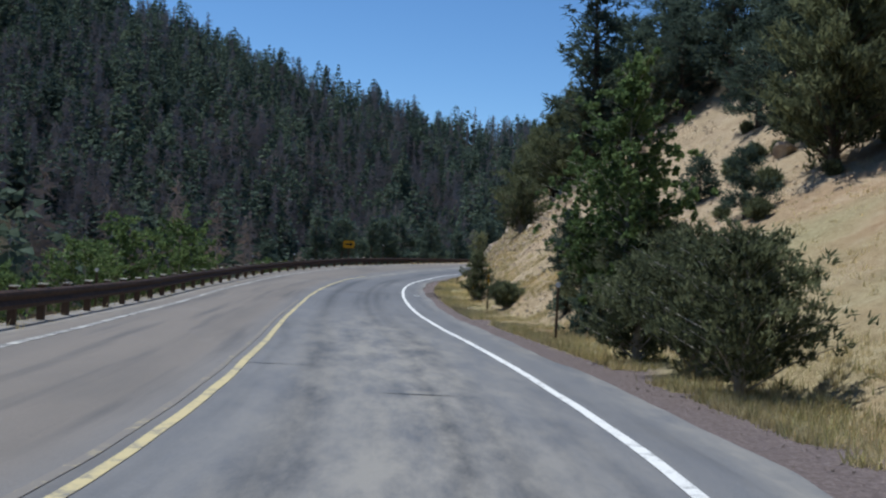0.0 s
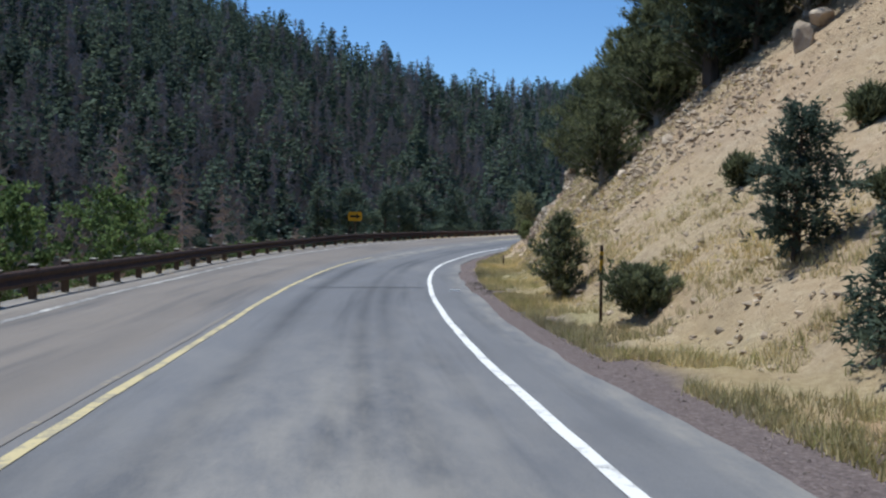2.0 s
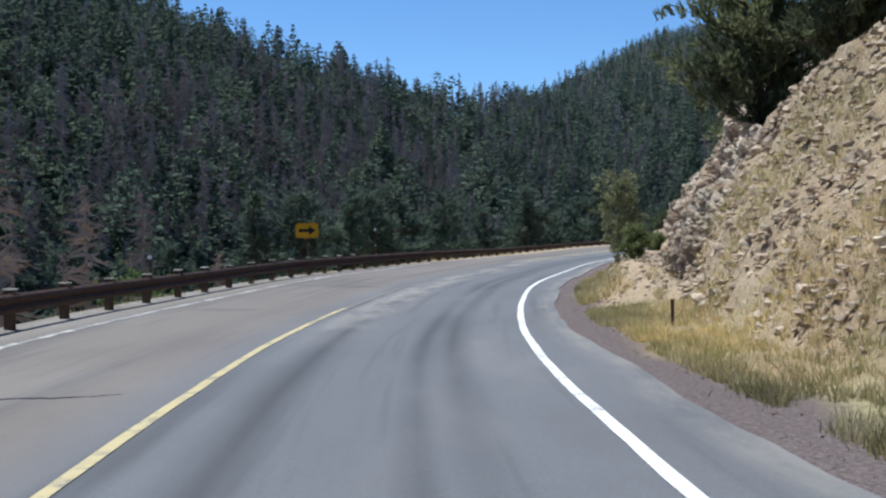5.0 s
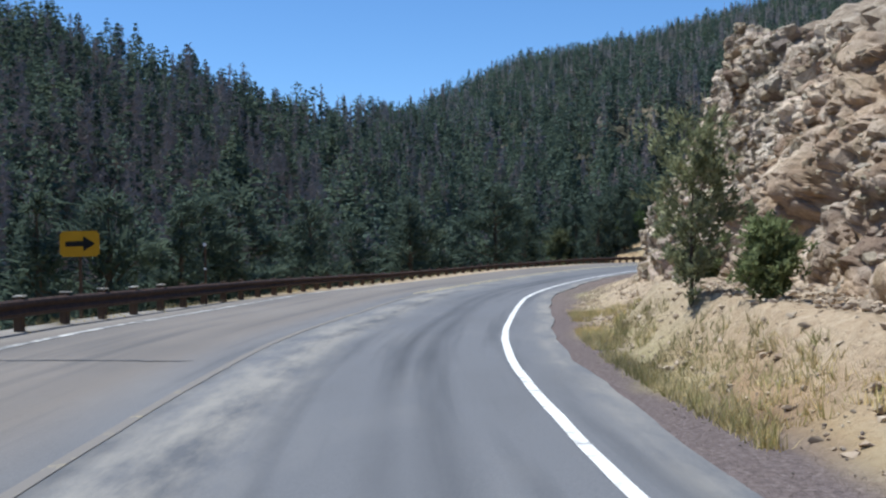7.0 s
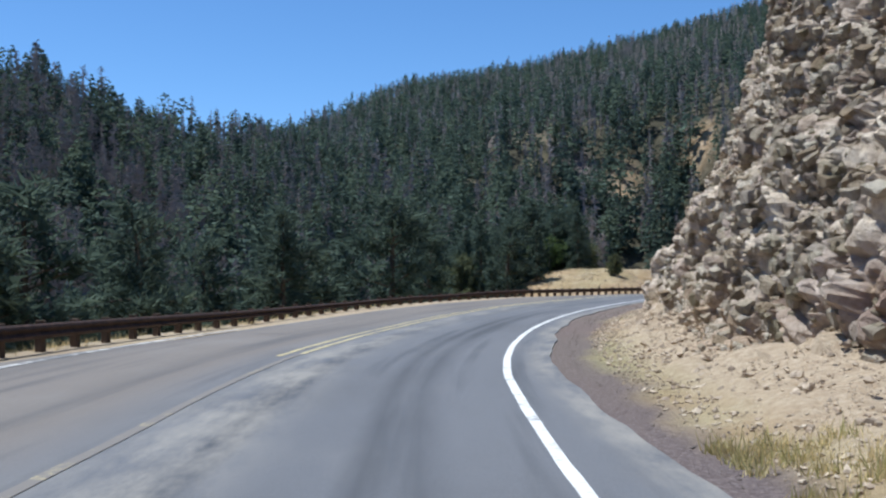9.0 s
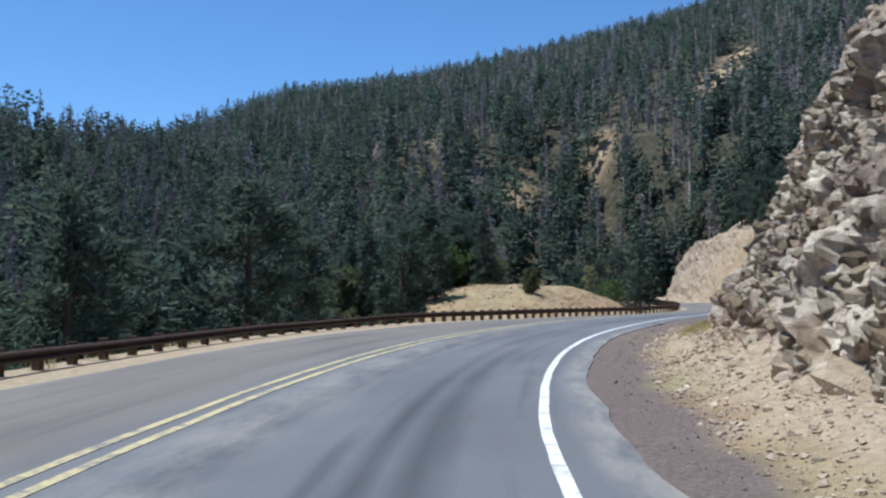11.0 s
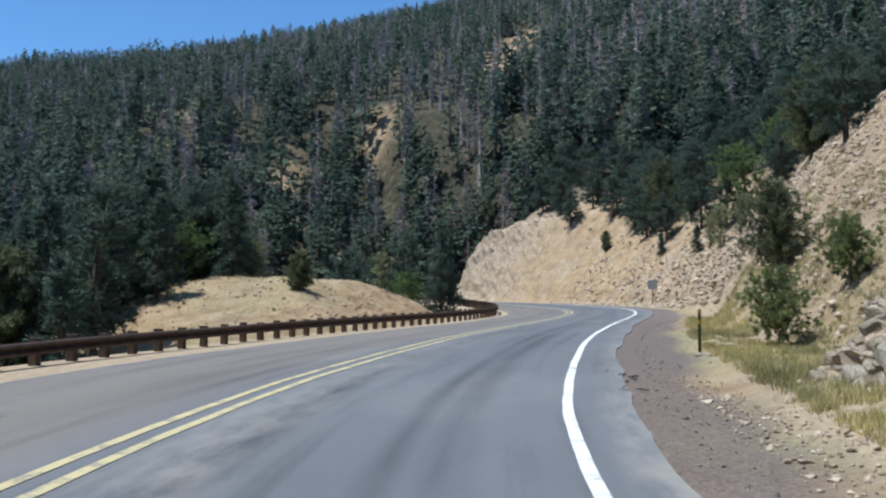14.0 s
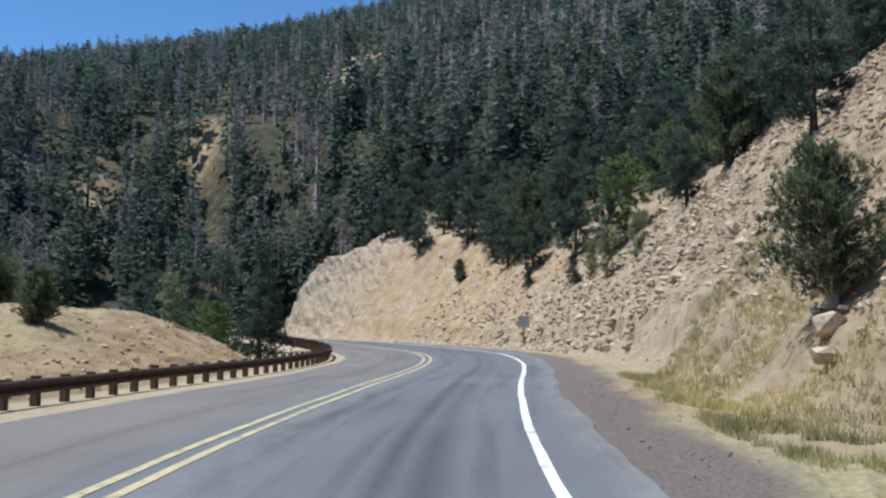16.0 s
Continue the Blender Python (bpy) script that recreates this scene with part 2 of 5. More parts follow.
RC, RS = spline(COURSE)
RS = RS - RS[np.argmin(RC[:, 1] ** 2 + (RC[:, 0] - 1.6) ** 2)]   # s = 0 beside the walk's first place
S_END = float(RS[-1])
_g = np.gradient(RC[:, :2], axis=0)
RT = _g / np.hypot(*_g.T)[:, None]
RN = np.stack([RT[:, 1], -RT[:, 0]], -1)                        # to the right


def lerp(s, *pairs):
    return np.interp(s, [a for a, _ in pairs], [b for _, b in pairs])


def road_edge(s):
    """Where the asphalt ends beyond the white line."""
    return lerp(s, (0, 0.85), (40, 0.95), (50, 0.82), (62, 0.68), (74, 0.85), (90, 0.72), (106, 0.56), (118, 0.6), (134, 0.76), (170, 0.85))


def road_left(s):
    """Where the asphalt ends on the side of the drop."""
    return lerp(s, (78, -8.0), (92, -6.45), (150, -6.4), (178, -6.6))


def bank(s):
    return lerp(s, (46, 0.0), (60, -0.02), (74, -0.03), (98, -0.015), (112, -0.025), (122, -0.018), (130, 0.0), (140, 0.012), (152, 0.026), (166, 0.034), (185, 0.015), (200, 0.0))


def at(s, d, h=0.0):
    """World places for distances along (s) and to the right of (d) the white line, h above the road."""
    s, d, h = np.broadcast_arrays(np.asarray(s, float), np.asarray(d, float), np.asarray(h, float))
    x = np.interp(s, RS, RC[:, 0]) + d * np.interp(s, RS, RN[:, 0])
    y = np.interp(s, RS, RC[:, 1]) + d * np.interp(s, RS, RN[:, 1])
    z = np.interp(s, RS, RC[:, 2]) + h + np.clip(d, -9, 2) * bank(s)
    return np.stack([x, y, z], -1)


def heading(s):
    return math.atan2(np.interp(s, RS, RT[:, 0]), np.interp(s, RS, RT[:, 1]))


def nearest(x, y):
    """Along and across the road for world places."""
    x, y = np.ravel(x), np.ravel(y)
    c, si = RC[::8], RS[::8]
    j = np.empty(len(x), int)
    for a in range(0, len(x), 4000):
        j[a:a + 4000] = np.argmin((x[a:a + 4000, None] - c[:, 0]) ** 2 + (y[a:a + 4000, None] - c[:, 1]) ** 2, 1)
    t, n = RT[::8][j], RN[::8][j]
    ex, ey = x - c[j, 0], y - c[j, 1]
    return si[j] + ex * t[:, 0] + ey * t[:, 1], ex * n[:, 0] + ey * n[:, 1]


def fbm(x, y, f, seed=0):
    """Smooth value noise in about -1..1."""
    tot, amp = 0, 1.0
    for o in range(4):
        u, v = x * f + seed * 17.3 + o * 5.1, y * f + seed * 9.7 - o * 3.3
        tot = tot + amp * (np.sin(u + 1.7 * np.sin(v * 0.9 + o)) * np.cos(v * 1.1 + 1.3 * np.sin(u * 0.8 + 2 * o)))
        amp, f = amp * 0.5, f * 2.1
    return tot / 1.4


# ---- shape of the land ----
def bank_height(s, d):
    """Height over the road of the cut bank to the right, d from the white line."""
    foot = lerp(s, (0, 2.6), (40, 2.3), (58, 2.4), (63, 2.5), (68, 3.3), (84, 4.0), (105, 4.0), (113, 4.8), (124, 4.6), (135, 3.4), (148, 2.9), (170, 3.0), (182, 4.3), (208, 4.3), (218, 3.2))
    steep = lerp(s, (-40, 0.45), (25, 0.5), (40, 0.72), (48, 0.95), (56, 1.05), (63, 1.45), (68, 1.4), (76, 1.4), (82, 2.3), (103, 2.6), (109, 1.5), (116, 0.7), (124, 0.65), (132, 0.8), (142, 1.05), (150, 1.25), (168, 1.2), (182, 0.92), (205, 0.95), (220, 1.5), (228, 2.4), (236, 1.5))
    top = lerp(s, (-40, 30.0), (35, 20.0), (50, 10.0), (57, 6.0), (63, 4.3), (74, 4.4), (80, 5.6), (88, 7.2), (100, 8.5), (112, 5.0), (124, 6.0), (136, 10.0), (160, 10.0), (206, 9.0), (226, 7.5), (228.5, 6.5), (230.5, 0.6))
    e = np.maximum(d - foot, 0)
    h = np.minimum(e * steep, top)
    h = h + np.clip(e - top / steep, 0, 38) * lerp(s, (200, 0.42), (225, 0.3), (230, 0.02))
    ditch = -0.12 * np.exp(-((d - foot + 0.5) / 0.7) ** 2)
    apron = lerp(s, (58, 0.1), (65, 0.85), (74, 0.85), (79, 0.6), (84, 0.65), (108, 0.65), (122, 0.3), (130, 0)) * np.clip((d - 1.5) / lerp(s, (58, 2.0), (66, 0.95), (74, 0.95), (80, 2.1)), 0, 1) ** 1.3
    return np.maximum(h * np.clip(e / 1.2, 0.25, 1) + ditch, apron) - 0.04


HILL_AZ = np.array([-180, -110, -70, -45, -28, -13, -6, 0, 3, 6, 9, 13, 20, 28, 34, 42, 55, 75, 110, 180.0])
HILL_R0 = np.array([60, 50, 36, 40, 44, 56, 64, 70, 76, 84, 92, 100, 104, 108, 110, 108, 95, 80, 80, 60.0])
HILL_R1 = np.array([220, 180, 140, 140, 138, 140, 155, 185, 200, 260, 380, 470, 520, 560, 590, 570, 480, 380, 300, 220.0])
HILL_H = np.array([50, 52, 50, 48, 43, 31.5, 30, 29.5, 31, 39.5, 64, 95, 113, 138, 160, 177, 176, 155, 115, 50.0])


def land(x, y, s=None, d=None):
    if s is None:
        s, d = nearest(x, y)
        s, d = s.reshape(np.shape(x)), d.reshape(np.shape(x))
    road = np.interp(s, RS, RC[:, 2]) + np.clip(d, -9, 2) * bank(s)
    right = road + bank_height(s, d)
    fall = np.maximum(-d - lerp(s, (120, 8.1), (135, 9.2)), 0)
    left = road - 0.1 - np.minimum(fall * 0.62, 7.0 + 0.4 * fbm(x, y, 0.12, 3))
    bx, by = x - 36.5, y - 152.0
    u, v = bx * 0.72 + by * 0.69, -bx * 0.69 + by * 0.72          # along and away from the road
    berm = road + 2.05 * np.clip(1.1 - ((u - 3.5) / 10.5) ** 2 - ((v - 4) / 8.0) ** 2 + 0.12 * fbm(x, y, 0.4, 4) + 0.05 * fbm(x, y, 1.6, 2), -3, 0.95 + 0.06 * fbm(x, y, 0.9, 6))
    left = np.where((d < -9), np.maximum(left, berm), left)
    near = np.where(d > 0, right, left)
    ax, ay = x - 5.0, y - 90.0
    r, az = np.hypot(ax, ay), np.degrees(np.arctan2(ax, ay))
    r0, r1, h1 = (np.interp(az, HILL_AZ, k) for k in (HILL_R0, HILL_R1, HILL_H))
    t = np.clip((r - r0) / (r1 - r0), 0, 1.6)
    zb = np.where(az > 18, 2.0, -7.0)
    hill = zb + (h1 - zb) * (np.where(t < 1, t, 1 - 0.5 * (t - 1))) ** 0.85 - 1.5
    hill = hill + 1.6 * fbm(x, y, 0.03, 1) * np.clip(t * 4, 0, 1)
    hill = np.where(t > 0, hill, -12)
    clear = np.maximum(np.clip((np.abs(d + 3.5) - 12) / 14, 0, 1), np.clip((s - S_END + 8) / 50, 0, 1))
    return np.where(clear > 0, np.maximum(near, near + (np.maximum(hill, near) - near) * clear), near)


PATCHES = [(97.7, 251.0, 3.0), (96.4, 247.5, 3.8), (138.0, 270.0, 8.0), (151.0, 282.5, 9.0), (129.0, 261.5, 6.0), (122.0, 255.0, 4.0), (80.0, 249.4, 3.4), (85.0, 254.0, 3.0),
           (56.8, 258.8, 1.8), (69.6, 260.0, 2.2), (46.5, 291.0, 2.6), (30.4, 292.0, 3.0), (36.0, 308.0, 2.6), (190.0, 319.0, 7.0)]


def patchy(x, y):
    return np.max([np.clip(1.5 - np.hypot(x - a, y - b) / (0.72 * c), 0, 1) for a, b, c in PATCHES], 0)


def before_patch(x, y):
    """Places on the slope just below a bare patch."""
    ux, uy = x - 8.0, y - 98.0
    n = np.hypot(ux, uy) + 1e-6
    return np.max([patchy(x + k * ux / n, y + k * uy / n) for k in (0, 4, 8, 12)], 0)


def rockiness(s, d):
    a = lerp(s, (38, 0.05), (48, 0.15), (60, 0.35), (66, 0.7), (79, 1), (104, 1), (112, 0.75), (118, 0.1), (135, 0.15), (150, 0.4), (182, 0.4), (192, 0.1), (214, 0.1), (221, 0.7))
    return a * np.clip((d - 2.4) / 0.8, 0, 1) * np.clip((34 - d) / 20, 0, 1)


def mesh_object(name, verts, faces, material, parent=None, smooth=False):
    me = bpy.data.meshes.new(name)
    me.from_pydata(verts.tolist() if hasattr(verts, "tolist") else verts, [], faces.tolist() if hasattr(faces, "tolist") else faces)
    me.materials.append(material)
    if smooth:
        me.polygons.foreach_set("use_smooth", np.ones(len(me.polygons), bool))
    me.update()
    ob = new(name, me)
    ob.parent = parent
    return ob


def grid_faces(n, m, base=0):
    i, j = np.meshgrid(np.arange(n - 1), np.arange(m - 1), indexing="ij")
    a = (i * m + j).ravel() + base
    return np.stack([a, a + m, a + m + 1, a + 1], -1)


def float_attr(me, name, values):
    me.attributes.new(name, "FLOAT", "POINT").data.foreach_set("value", np.ascontiguousarray(values, dtype=np.float32))


def blocky(p, size, seed):
    """Facetted cell noise for broken rock, 0..1."""
    return np.array([noise.cell(Vector((a * size + seed, b * size, c * size * 1.4))) for a, b, c in p])


def build_ground():
    s = np.arange(-60, S_END, 0.5)
    d = np.concatenate([np.arange(-62, -18, 2.0), np.arange(-18, -8.0, 0.5), np.arange(-7.9, -6.3, 0.2), [-4, 0.0, 0.2], np.arange(0.3, 3, 0.15), np.arange(3, 15, 0.25), np.arange(15, 62, 2.0)])
    S, D = np.meshgrid(s, d, indexing="ij")
    p = at(S, D)
    z = land(p[..., 0], p[..., 1], S, D)
    z = np.where((D > 0) & (D < road_edge(S) + 0.5), np.maximum(z, p[..., 2] - 0.018 - 0.05 * np.clip(D - road_edge(S), 0, 1)), z)
    z = np.where((D < 0) & (D > -8.4), np.maximum(z, p[..., 2] - 0.03), z)
    z = np.where((D > road_left(S) + 0.3) & (D < road_edge(S) - 0.34), p[..., 2] - 0.12, z)
    v = np.stack([p[..., 0], p[..., 1], z], -1).reshape(-1, 3)
    Sf, Df = S.ravel(), D.ravel()
    rk = rockiness(Sf, Df)
    k = np.nonzero(rk > 0.08)[0]
    q = v[k]
    amp = rk[k]
    # rock pushes out of the face towards the road, in blocks of two sizes
    push = np.array([noise.noise(Vector(a) * 0.45) for a in q]) * 0.7 + (blocky(q, 1.1, 3.0) - 0.5) * 0.55 + (blocky(q, 2.4, 9.0) - 0.5) * 0.28
    nx, ny = np.interp(Sf[k], RS, RN[:, 0]), np.interp(Sf[k], RS, RN[:, 1])
    v[k, 0] -= nx * push * amp * 0.45
    v[k, 1] -= ny * push * amp * 0.45
    v[k, 2] += push * amp * 0.25
    o = np.nonzero((rk <= 0.08) & ((Df > 2.0) | (Df < -9)))[0]
    v[o, 2] += 0.07 * fbm(v[o, 0], v[o, 1], 1.3, 5) + 0.05 * fbm(v[o, 0], v[o, 1], 4.0, 8)
    n, m = len(s), len(d)
    f = grid_faces(n, m)
    # the wide land
    gx = np.concatenate([np.arange(-260, -80, 9.0), np.arange(-80, 200, 4.0), np.arange(200, 900, 14.0)])
    gy = np.concatenate([np.arange(-200, 60, 9.0), np.arange(60, 380, 4.0), np.arange(380, 1100, 14.0)])
    X, Y = np.meshgrid(gx, gy, indexing="ij")
    gs, gd = nearest(X, Y)
    gs, gd = gs.reshape(X.shape), gd.reshape(X.shape)
    Z = land(X, Y, gs, gd)
    inside = np.clip((60 - np.abs(gd)) / 6, 0, 1) * ((gs > -60) & (gs < S_END - 1))
    Z = Z - inside * np.where(np.abs(gd) < 24, 1.6 + 12.4 * np.clip((S_END - 5 - gs) / 6, 0, 1), 1.6)
    base = len(v)
    v = np.vstack([v, np.stack([X, Y, Z], -1).reshape(-1, 3)])
    f = np.vstack([f, grid_faces(len(gx), len(gy), base)])
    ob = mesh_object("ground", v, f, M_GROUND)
    me = ob.data
    Sg, Dg = np.concatenate([Sf, gs.ravel()]), np.concatenate([Df, gd.ravel()])
    float_attr(me, "rock", np.concatenate([np.clip(rk, 0, 1), np.zeros(X.size)]))
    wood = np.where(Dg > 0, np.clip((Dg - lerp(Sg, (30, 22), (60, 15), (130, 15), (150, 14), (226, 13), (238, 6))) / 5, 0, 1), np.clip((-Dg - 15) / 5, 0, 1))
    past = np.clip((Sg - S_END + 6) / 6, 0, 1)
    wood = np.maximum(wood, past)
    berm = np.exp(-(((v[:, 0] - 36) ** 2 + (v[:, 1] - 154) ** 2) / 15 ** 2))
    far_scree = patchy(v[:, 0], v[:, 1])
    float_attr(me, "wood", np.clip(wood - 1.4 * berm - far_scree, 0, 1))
    float_attr(me, "gravel", np.where(Dg > 0, np.clip((lerp(Sg, (0, 2.1), (44, 2.1), (58, 1.7), (76, 1.6), (104, 1.85), (118, 1.9), (132, 2.2), (150, 2.2)) + 0.3 * fbm(Sg, Dg, 0.9, 9) - Dg) / 0.45, 0, 1) * lerp(Sg, (78, 1), (86, 0.92), (112, 0.88), (118, 0.75), (128, 0.9)), np.clip((9.2 + Dg) / 0.5, 0, 1) * lerp(Sg, (80, 0.5), (92, 0.0))))
    dirt = lerp(Sg, (22, 0.1), (28, 0.6), (44, 0.5), (51, 0.3), (62, 0.35), (68, 0.7), (108, 0.8), (116, 0.3), (140, 0.7), (190, 0.9)) * np.clip((Dg - 2.4) / 1, 0, 1)
    float_attr(me, "dirt", np.clip(dirt + 0.5 * berm + far_scree, 0, 1))
    scree = lerp(Sg, (22, 0), (30, 0.42), (44, 0.42), (52, 0.1), (66, 0.1), (74, 0)) * np.clip((Dg - 2.6) / 1.0, 0, 1) * np.clip((17 - Dg) / 4, 0, 1)
    left_dust = np.clip((9.0 + Dg) / 0.6, 0, 1) * (Dg < 0) * lerp(Sg, (80, 0), (92, 0.85), (225, 0.85), (236, 0))
    float_attr(me, "dust", left_dust + scree + lerp(Sg, (52, 0), (62, 0.6), (84, 0.9), (118, 0.9), (126, 0.25), (150, 0.3)) * np.clip((Dg - 1.7) / 0.6, 0, 1) * np.clip((5.0 - Dg) / 1.5, 0, 1))
    tagged(ob, "dry tan hillside ground with grass, scree and cut banks", "ground", kind="structure")
    return ob


def ribbon(name, s, d0, d1, h, material, parent=None, wob=0.0, coords_attr=False, nd_=1, thick=0.0):
    """A strip along the road between two offsets from the white line."""
    s = np.asarray(s, float)
    d = np.linspace(0, 1, nd_ + 1)
    S = np.repeat(s[:, None], nd_ + 1, 1)
    D = d0 + (d1 - d0) * d[None, :] + np.zeros_like(S)
    if wob:
        D = D + wob * fbm(S, D * 3.0, 1.1, 2)
    v = at(S, D, h).reshape(-1, 3)
    f = grid_faces(len(s), nd_ + 1)[:, ::-1]
    if thick:
        n = len(v)
        low = v - np.array([0, 0, thick])
        v = np.vstack([v, low])
        m = nd_ + 1
        a = np.arange(len(s) - 1) * m
        side = [np.stack([a, a + m, a + m + n, a + n], -1), np.stack([a + nd_ + m, a + nd_, a + nd_ + n, a + nd_ + m + n], -1)]
        f = np.vstack([f] + side)
    ob = mesh_object(name, v, f, material, parent)
    if coords_attr:
        a = ob.data.attributes.new("road", "FLOAT_VECTOR", "POINT")
        w = np.stack([D.ravel(), S.ravel(), 0 * S.ravel()], -1)
        if thick:
            w = np.vstack([w, w])
        a.data.foreach_set("vector", np.ascontiguousarray(w, dtype=np.float32).ravel())
    return ob


ground = build_ground()
_row = np.arange(-60, S_END, 0.25)
_edge = road_edge(_row) + 0.09 * fbm(_row, _row * 0, 0.45, 3)      # the asphalt crumbles away unevenly
_left = road_left(_row)[:, None] + 0.08 * fbm(_row, _row * 0, 0.4, 8)[:, None]
road = ribbon("road", _row, _left, _edge[:, None], 0.0, M_ASPHALT, wob=0.02, coords_attr=True, nd_=48, thick=0.25)
_rs = np.repeat(_row[:, None], 49, 1)
_rd = _left + (_edge[:, None] - _left) * np.linspace(0, 1, 49)[None, :]
_pale = np.exp(-((_rd + 2.75) / 0.45) ** 2) * lerp(_rs, (54, 0), (62, 1.3), (84, 1.3), (94, 0.8), (118, 0.8), (130, 0.35), (150, 0.4))       # bare aggregate beside the centre line
_pale = _pale + 1.25 * np.clip((_rd - _edge[:, None] + 0.42) / 0.25, 0, 1) * lerp(_rs, (70, 0.55), (82, 0.9), (88, 1.0), (116, 1.0), (124, 0.4))          # dust on the shoulder
_pale = _pale + 0.95 * np.exp(-((_rd + 1.6) / 1.5) ** 2) * lerp(_rs, (18, 1), (36, 0))                                  # bleached stretch
_pale = np.clip(_pale + np.clip((lerp(_rs, (85, -6.9), (95, -6.1)) - _rd) / 0.5, 0, 1) * lerp(_rs, (85, 0.8), (95, 1.0)), 0, 1).ravel()
float_attr(road.data, "pale", np.concatenate([_pale, _pale]))
tagged(road, "worn grey two-lane asphalt mountain road with dark tyre tracks", "road", kind="structure")


def marking(name, s, d, w, material, label):
    c = d(s)[:, None] if callable(d) else d
    ob = ribbon(name, s, c - w / 2, c + w / 2, 0.006, material, wob=0.012)
    return tagged(ob, label, "road marking", kind="structure")


marking("edge_line", np.arange(-60, S_END - 1, 0.5), 0.0, 0.108, M_WHITE, "solid white edge line, chipped along the asphalt")
marking("outer_edge_line", np.arange(-60, 96, 0.5), -6.65, 0.15, M_WHITE_OLD, "faded white edge line near the guardrail")
marking("centre_line", np.arange(-60, 62, 0.5), lambda q: lerp(q, (15, -3.48), (40, -3.33)), 0.1, M_YELLOW, "solid yellow centre line with worn paint")
marking("worn_centre_line", np.arange(61.5, 89, 0.5), -3.3, 0.1, M_YELLOW_OLD, "worn and broken yellow centre line")
marking("centre_line", np.arange(88.5, S_END - 1, 0.5), lambda q: lerp(q, (110, -3.28), (130, -3.1)), 0.1, M_YELLOW, "solid yellow centre line of the pair")
marking("second_centre_line", np.arange(-60, 36, 0.5), lambda q: lerp(q, (15, -3.68), (40, -3.53)), 0.08, M_YELLOW_OLD, "faded second yellow centre line")
marking("second_centre_line", np.arange(88, S_END - 1, 0.5), lambda q: lerp(q, (110, -3.54), (130, -3.36)), 0.1, M_YELLOW, "second yellow centre line of the pair")


def tar_band(s, d0, d1, w, seed):
    """A ragged transverse tar strip."""
    rng = np.random.default_rng(seed)
    n = 140
    d = np.linspace(d0, d1, n)
    mid = s + 0.25 * (d - d0) / 3 + np.cumsum(rng.normal(0, 0.008, n))
    half = w / 2 * (0.35 + 0.65 * np.abs(fbm(d, d * 0 + seed, 2.0, seed))) * rng.uniform(0.5, 1.2, n) * np.sin(np.linspace(0.1, 3.04, n)) ** 0.5
    v = np.vstack([at(mid - half, d, 0.005), at(mid + half, d, 0.005)])
    k = np.arange(n - 1)
    ob = mesh_object("tar_strip", v, np.stack([k, k + 1, k + n + 1, k + n], -1), M_TAR)
    return tagged(ob, "dark ragged tar strip across the lane", "road marking", kind="structure")


for k_, (s_, a_, b_, w_) in enumerate([(42.4, -2.9, 0.1, 0.4), (10.9, -1.9, -1.1, 0.08), (13.6, -3.9, -2.6, 0.07), (46.8, -6.3, -4.3, 0.12), (50.5, -5.6, -3.9, 0.10), (61.0, -6.2, -4.6, 0.09),
                                       (69.0, -6.4, -3.8, 0.16), (94.0, -6.0, -4.4, 0.1), (118.5, -6.1, -4.9, 0.1)]):
    tar_band(s_, a_, b_, w_, k_)


# ---- helpers for things ----
def empty(name, place, turn=0.0, label="", category="", group=""):
    ob = new(name)
    ob.matrix_basis = Matrix.Translation(place) @ Matrix.Rotation(turn, 4, "Z")
    return tagged(ob, label, category, group)


def part(name, bm, material, parent, label=""):
    me = bpy.data.meshes.new(name)
    bm.to_mesh(me)
    bm.free()
    me.materials.append(material)
    ob = new(name, me)
    ob.parent = parent
    return tagged(ob, label) if label else ob


def tube(bm, pts, radii, sides=6):
    """A bent tapered rod through pts."""
    rings = []
    pts = [Vector(p) for p in pts]
    for i, p in enumerate(pts):
        a = (pts[min(i + 1, len(pts) - 1)] - pts[max(i - 1, 0)]).normalized()
        x = a.orthogonal().normalized()
        y = a.cross(x)
        rings.append([bm.verts.new(p + (x * math.cos(k * math.tau / sides) + y * math.sin(k * math.tau / sides)) * radii[i]) for k in range(sides)])
    for a, b in zip(rings, rings[1:]):
        for k in range(sides):
            bm.faces.new((a[k], a[(k + 1) % sides], b[(k + 1) % sides], b[k]))
    bm.faces.new(rings[-1])
    bm.faces.new(rings[0][::-1])


def ground_z(x, y):
    return float(land(np.array([x]), np.array([y]))[0])


def spot(s, d, sink=0.05):
    p = at(s, d)
    return (float(p[0]), float(p[1]), ground_z(p[0], p[1]) - sink)


# ---- plants ----
def blade_mesh(name, anchors, ways, length, width, material, parent, rng, per=6, spread=0.9):
    """A crown: many small pointed blades in tufts at the anchors."""
    n = len(anchors) * per
    a = np.repeat(anchors, per, 0)
    w = np.repeat(ways, per, 0) + rng.normal(0, spread, (n, 3))
    w /= np.linalg.norm(w, axis=1)[:, None] + 1e-9
    side = np.cross(w, rng.normal(0, 1, (n, 3)))
    side /= np.linalg.norm(side, axis=1)[:, None] + 1e-9
    ln = length * rng.uniform(0.6, 1.25, n)[:, None]
    wd = width * rng.uniform(0.7, 1.3, n)[:, None]
    a = a + rng.normal(0, length * 0.3, (n, 3))
    if material is M_LEAF:
        v = np.stack([a, a + w * ln * 0.5 + side * wd, a + w * ln, a + w * ln * 0.5 - side * wd], 1).reshape(-1, 3)
        f = np.arange(n * 4).reshape(-1, 4)
    else:
        v = np.stack([a - side * wd, a + side * wd, a + w * ln], 1).reshape(-1, 3)
        f = np.arange(n * 3).reshape(-1, 3)
    return mesh_object(name, v, f, material, parent)


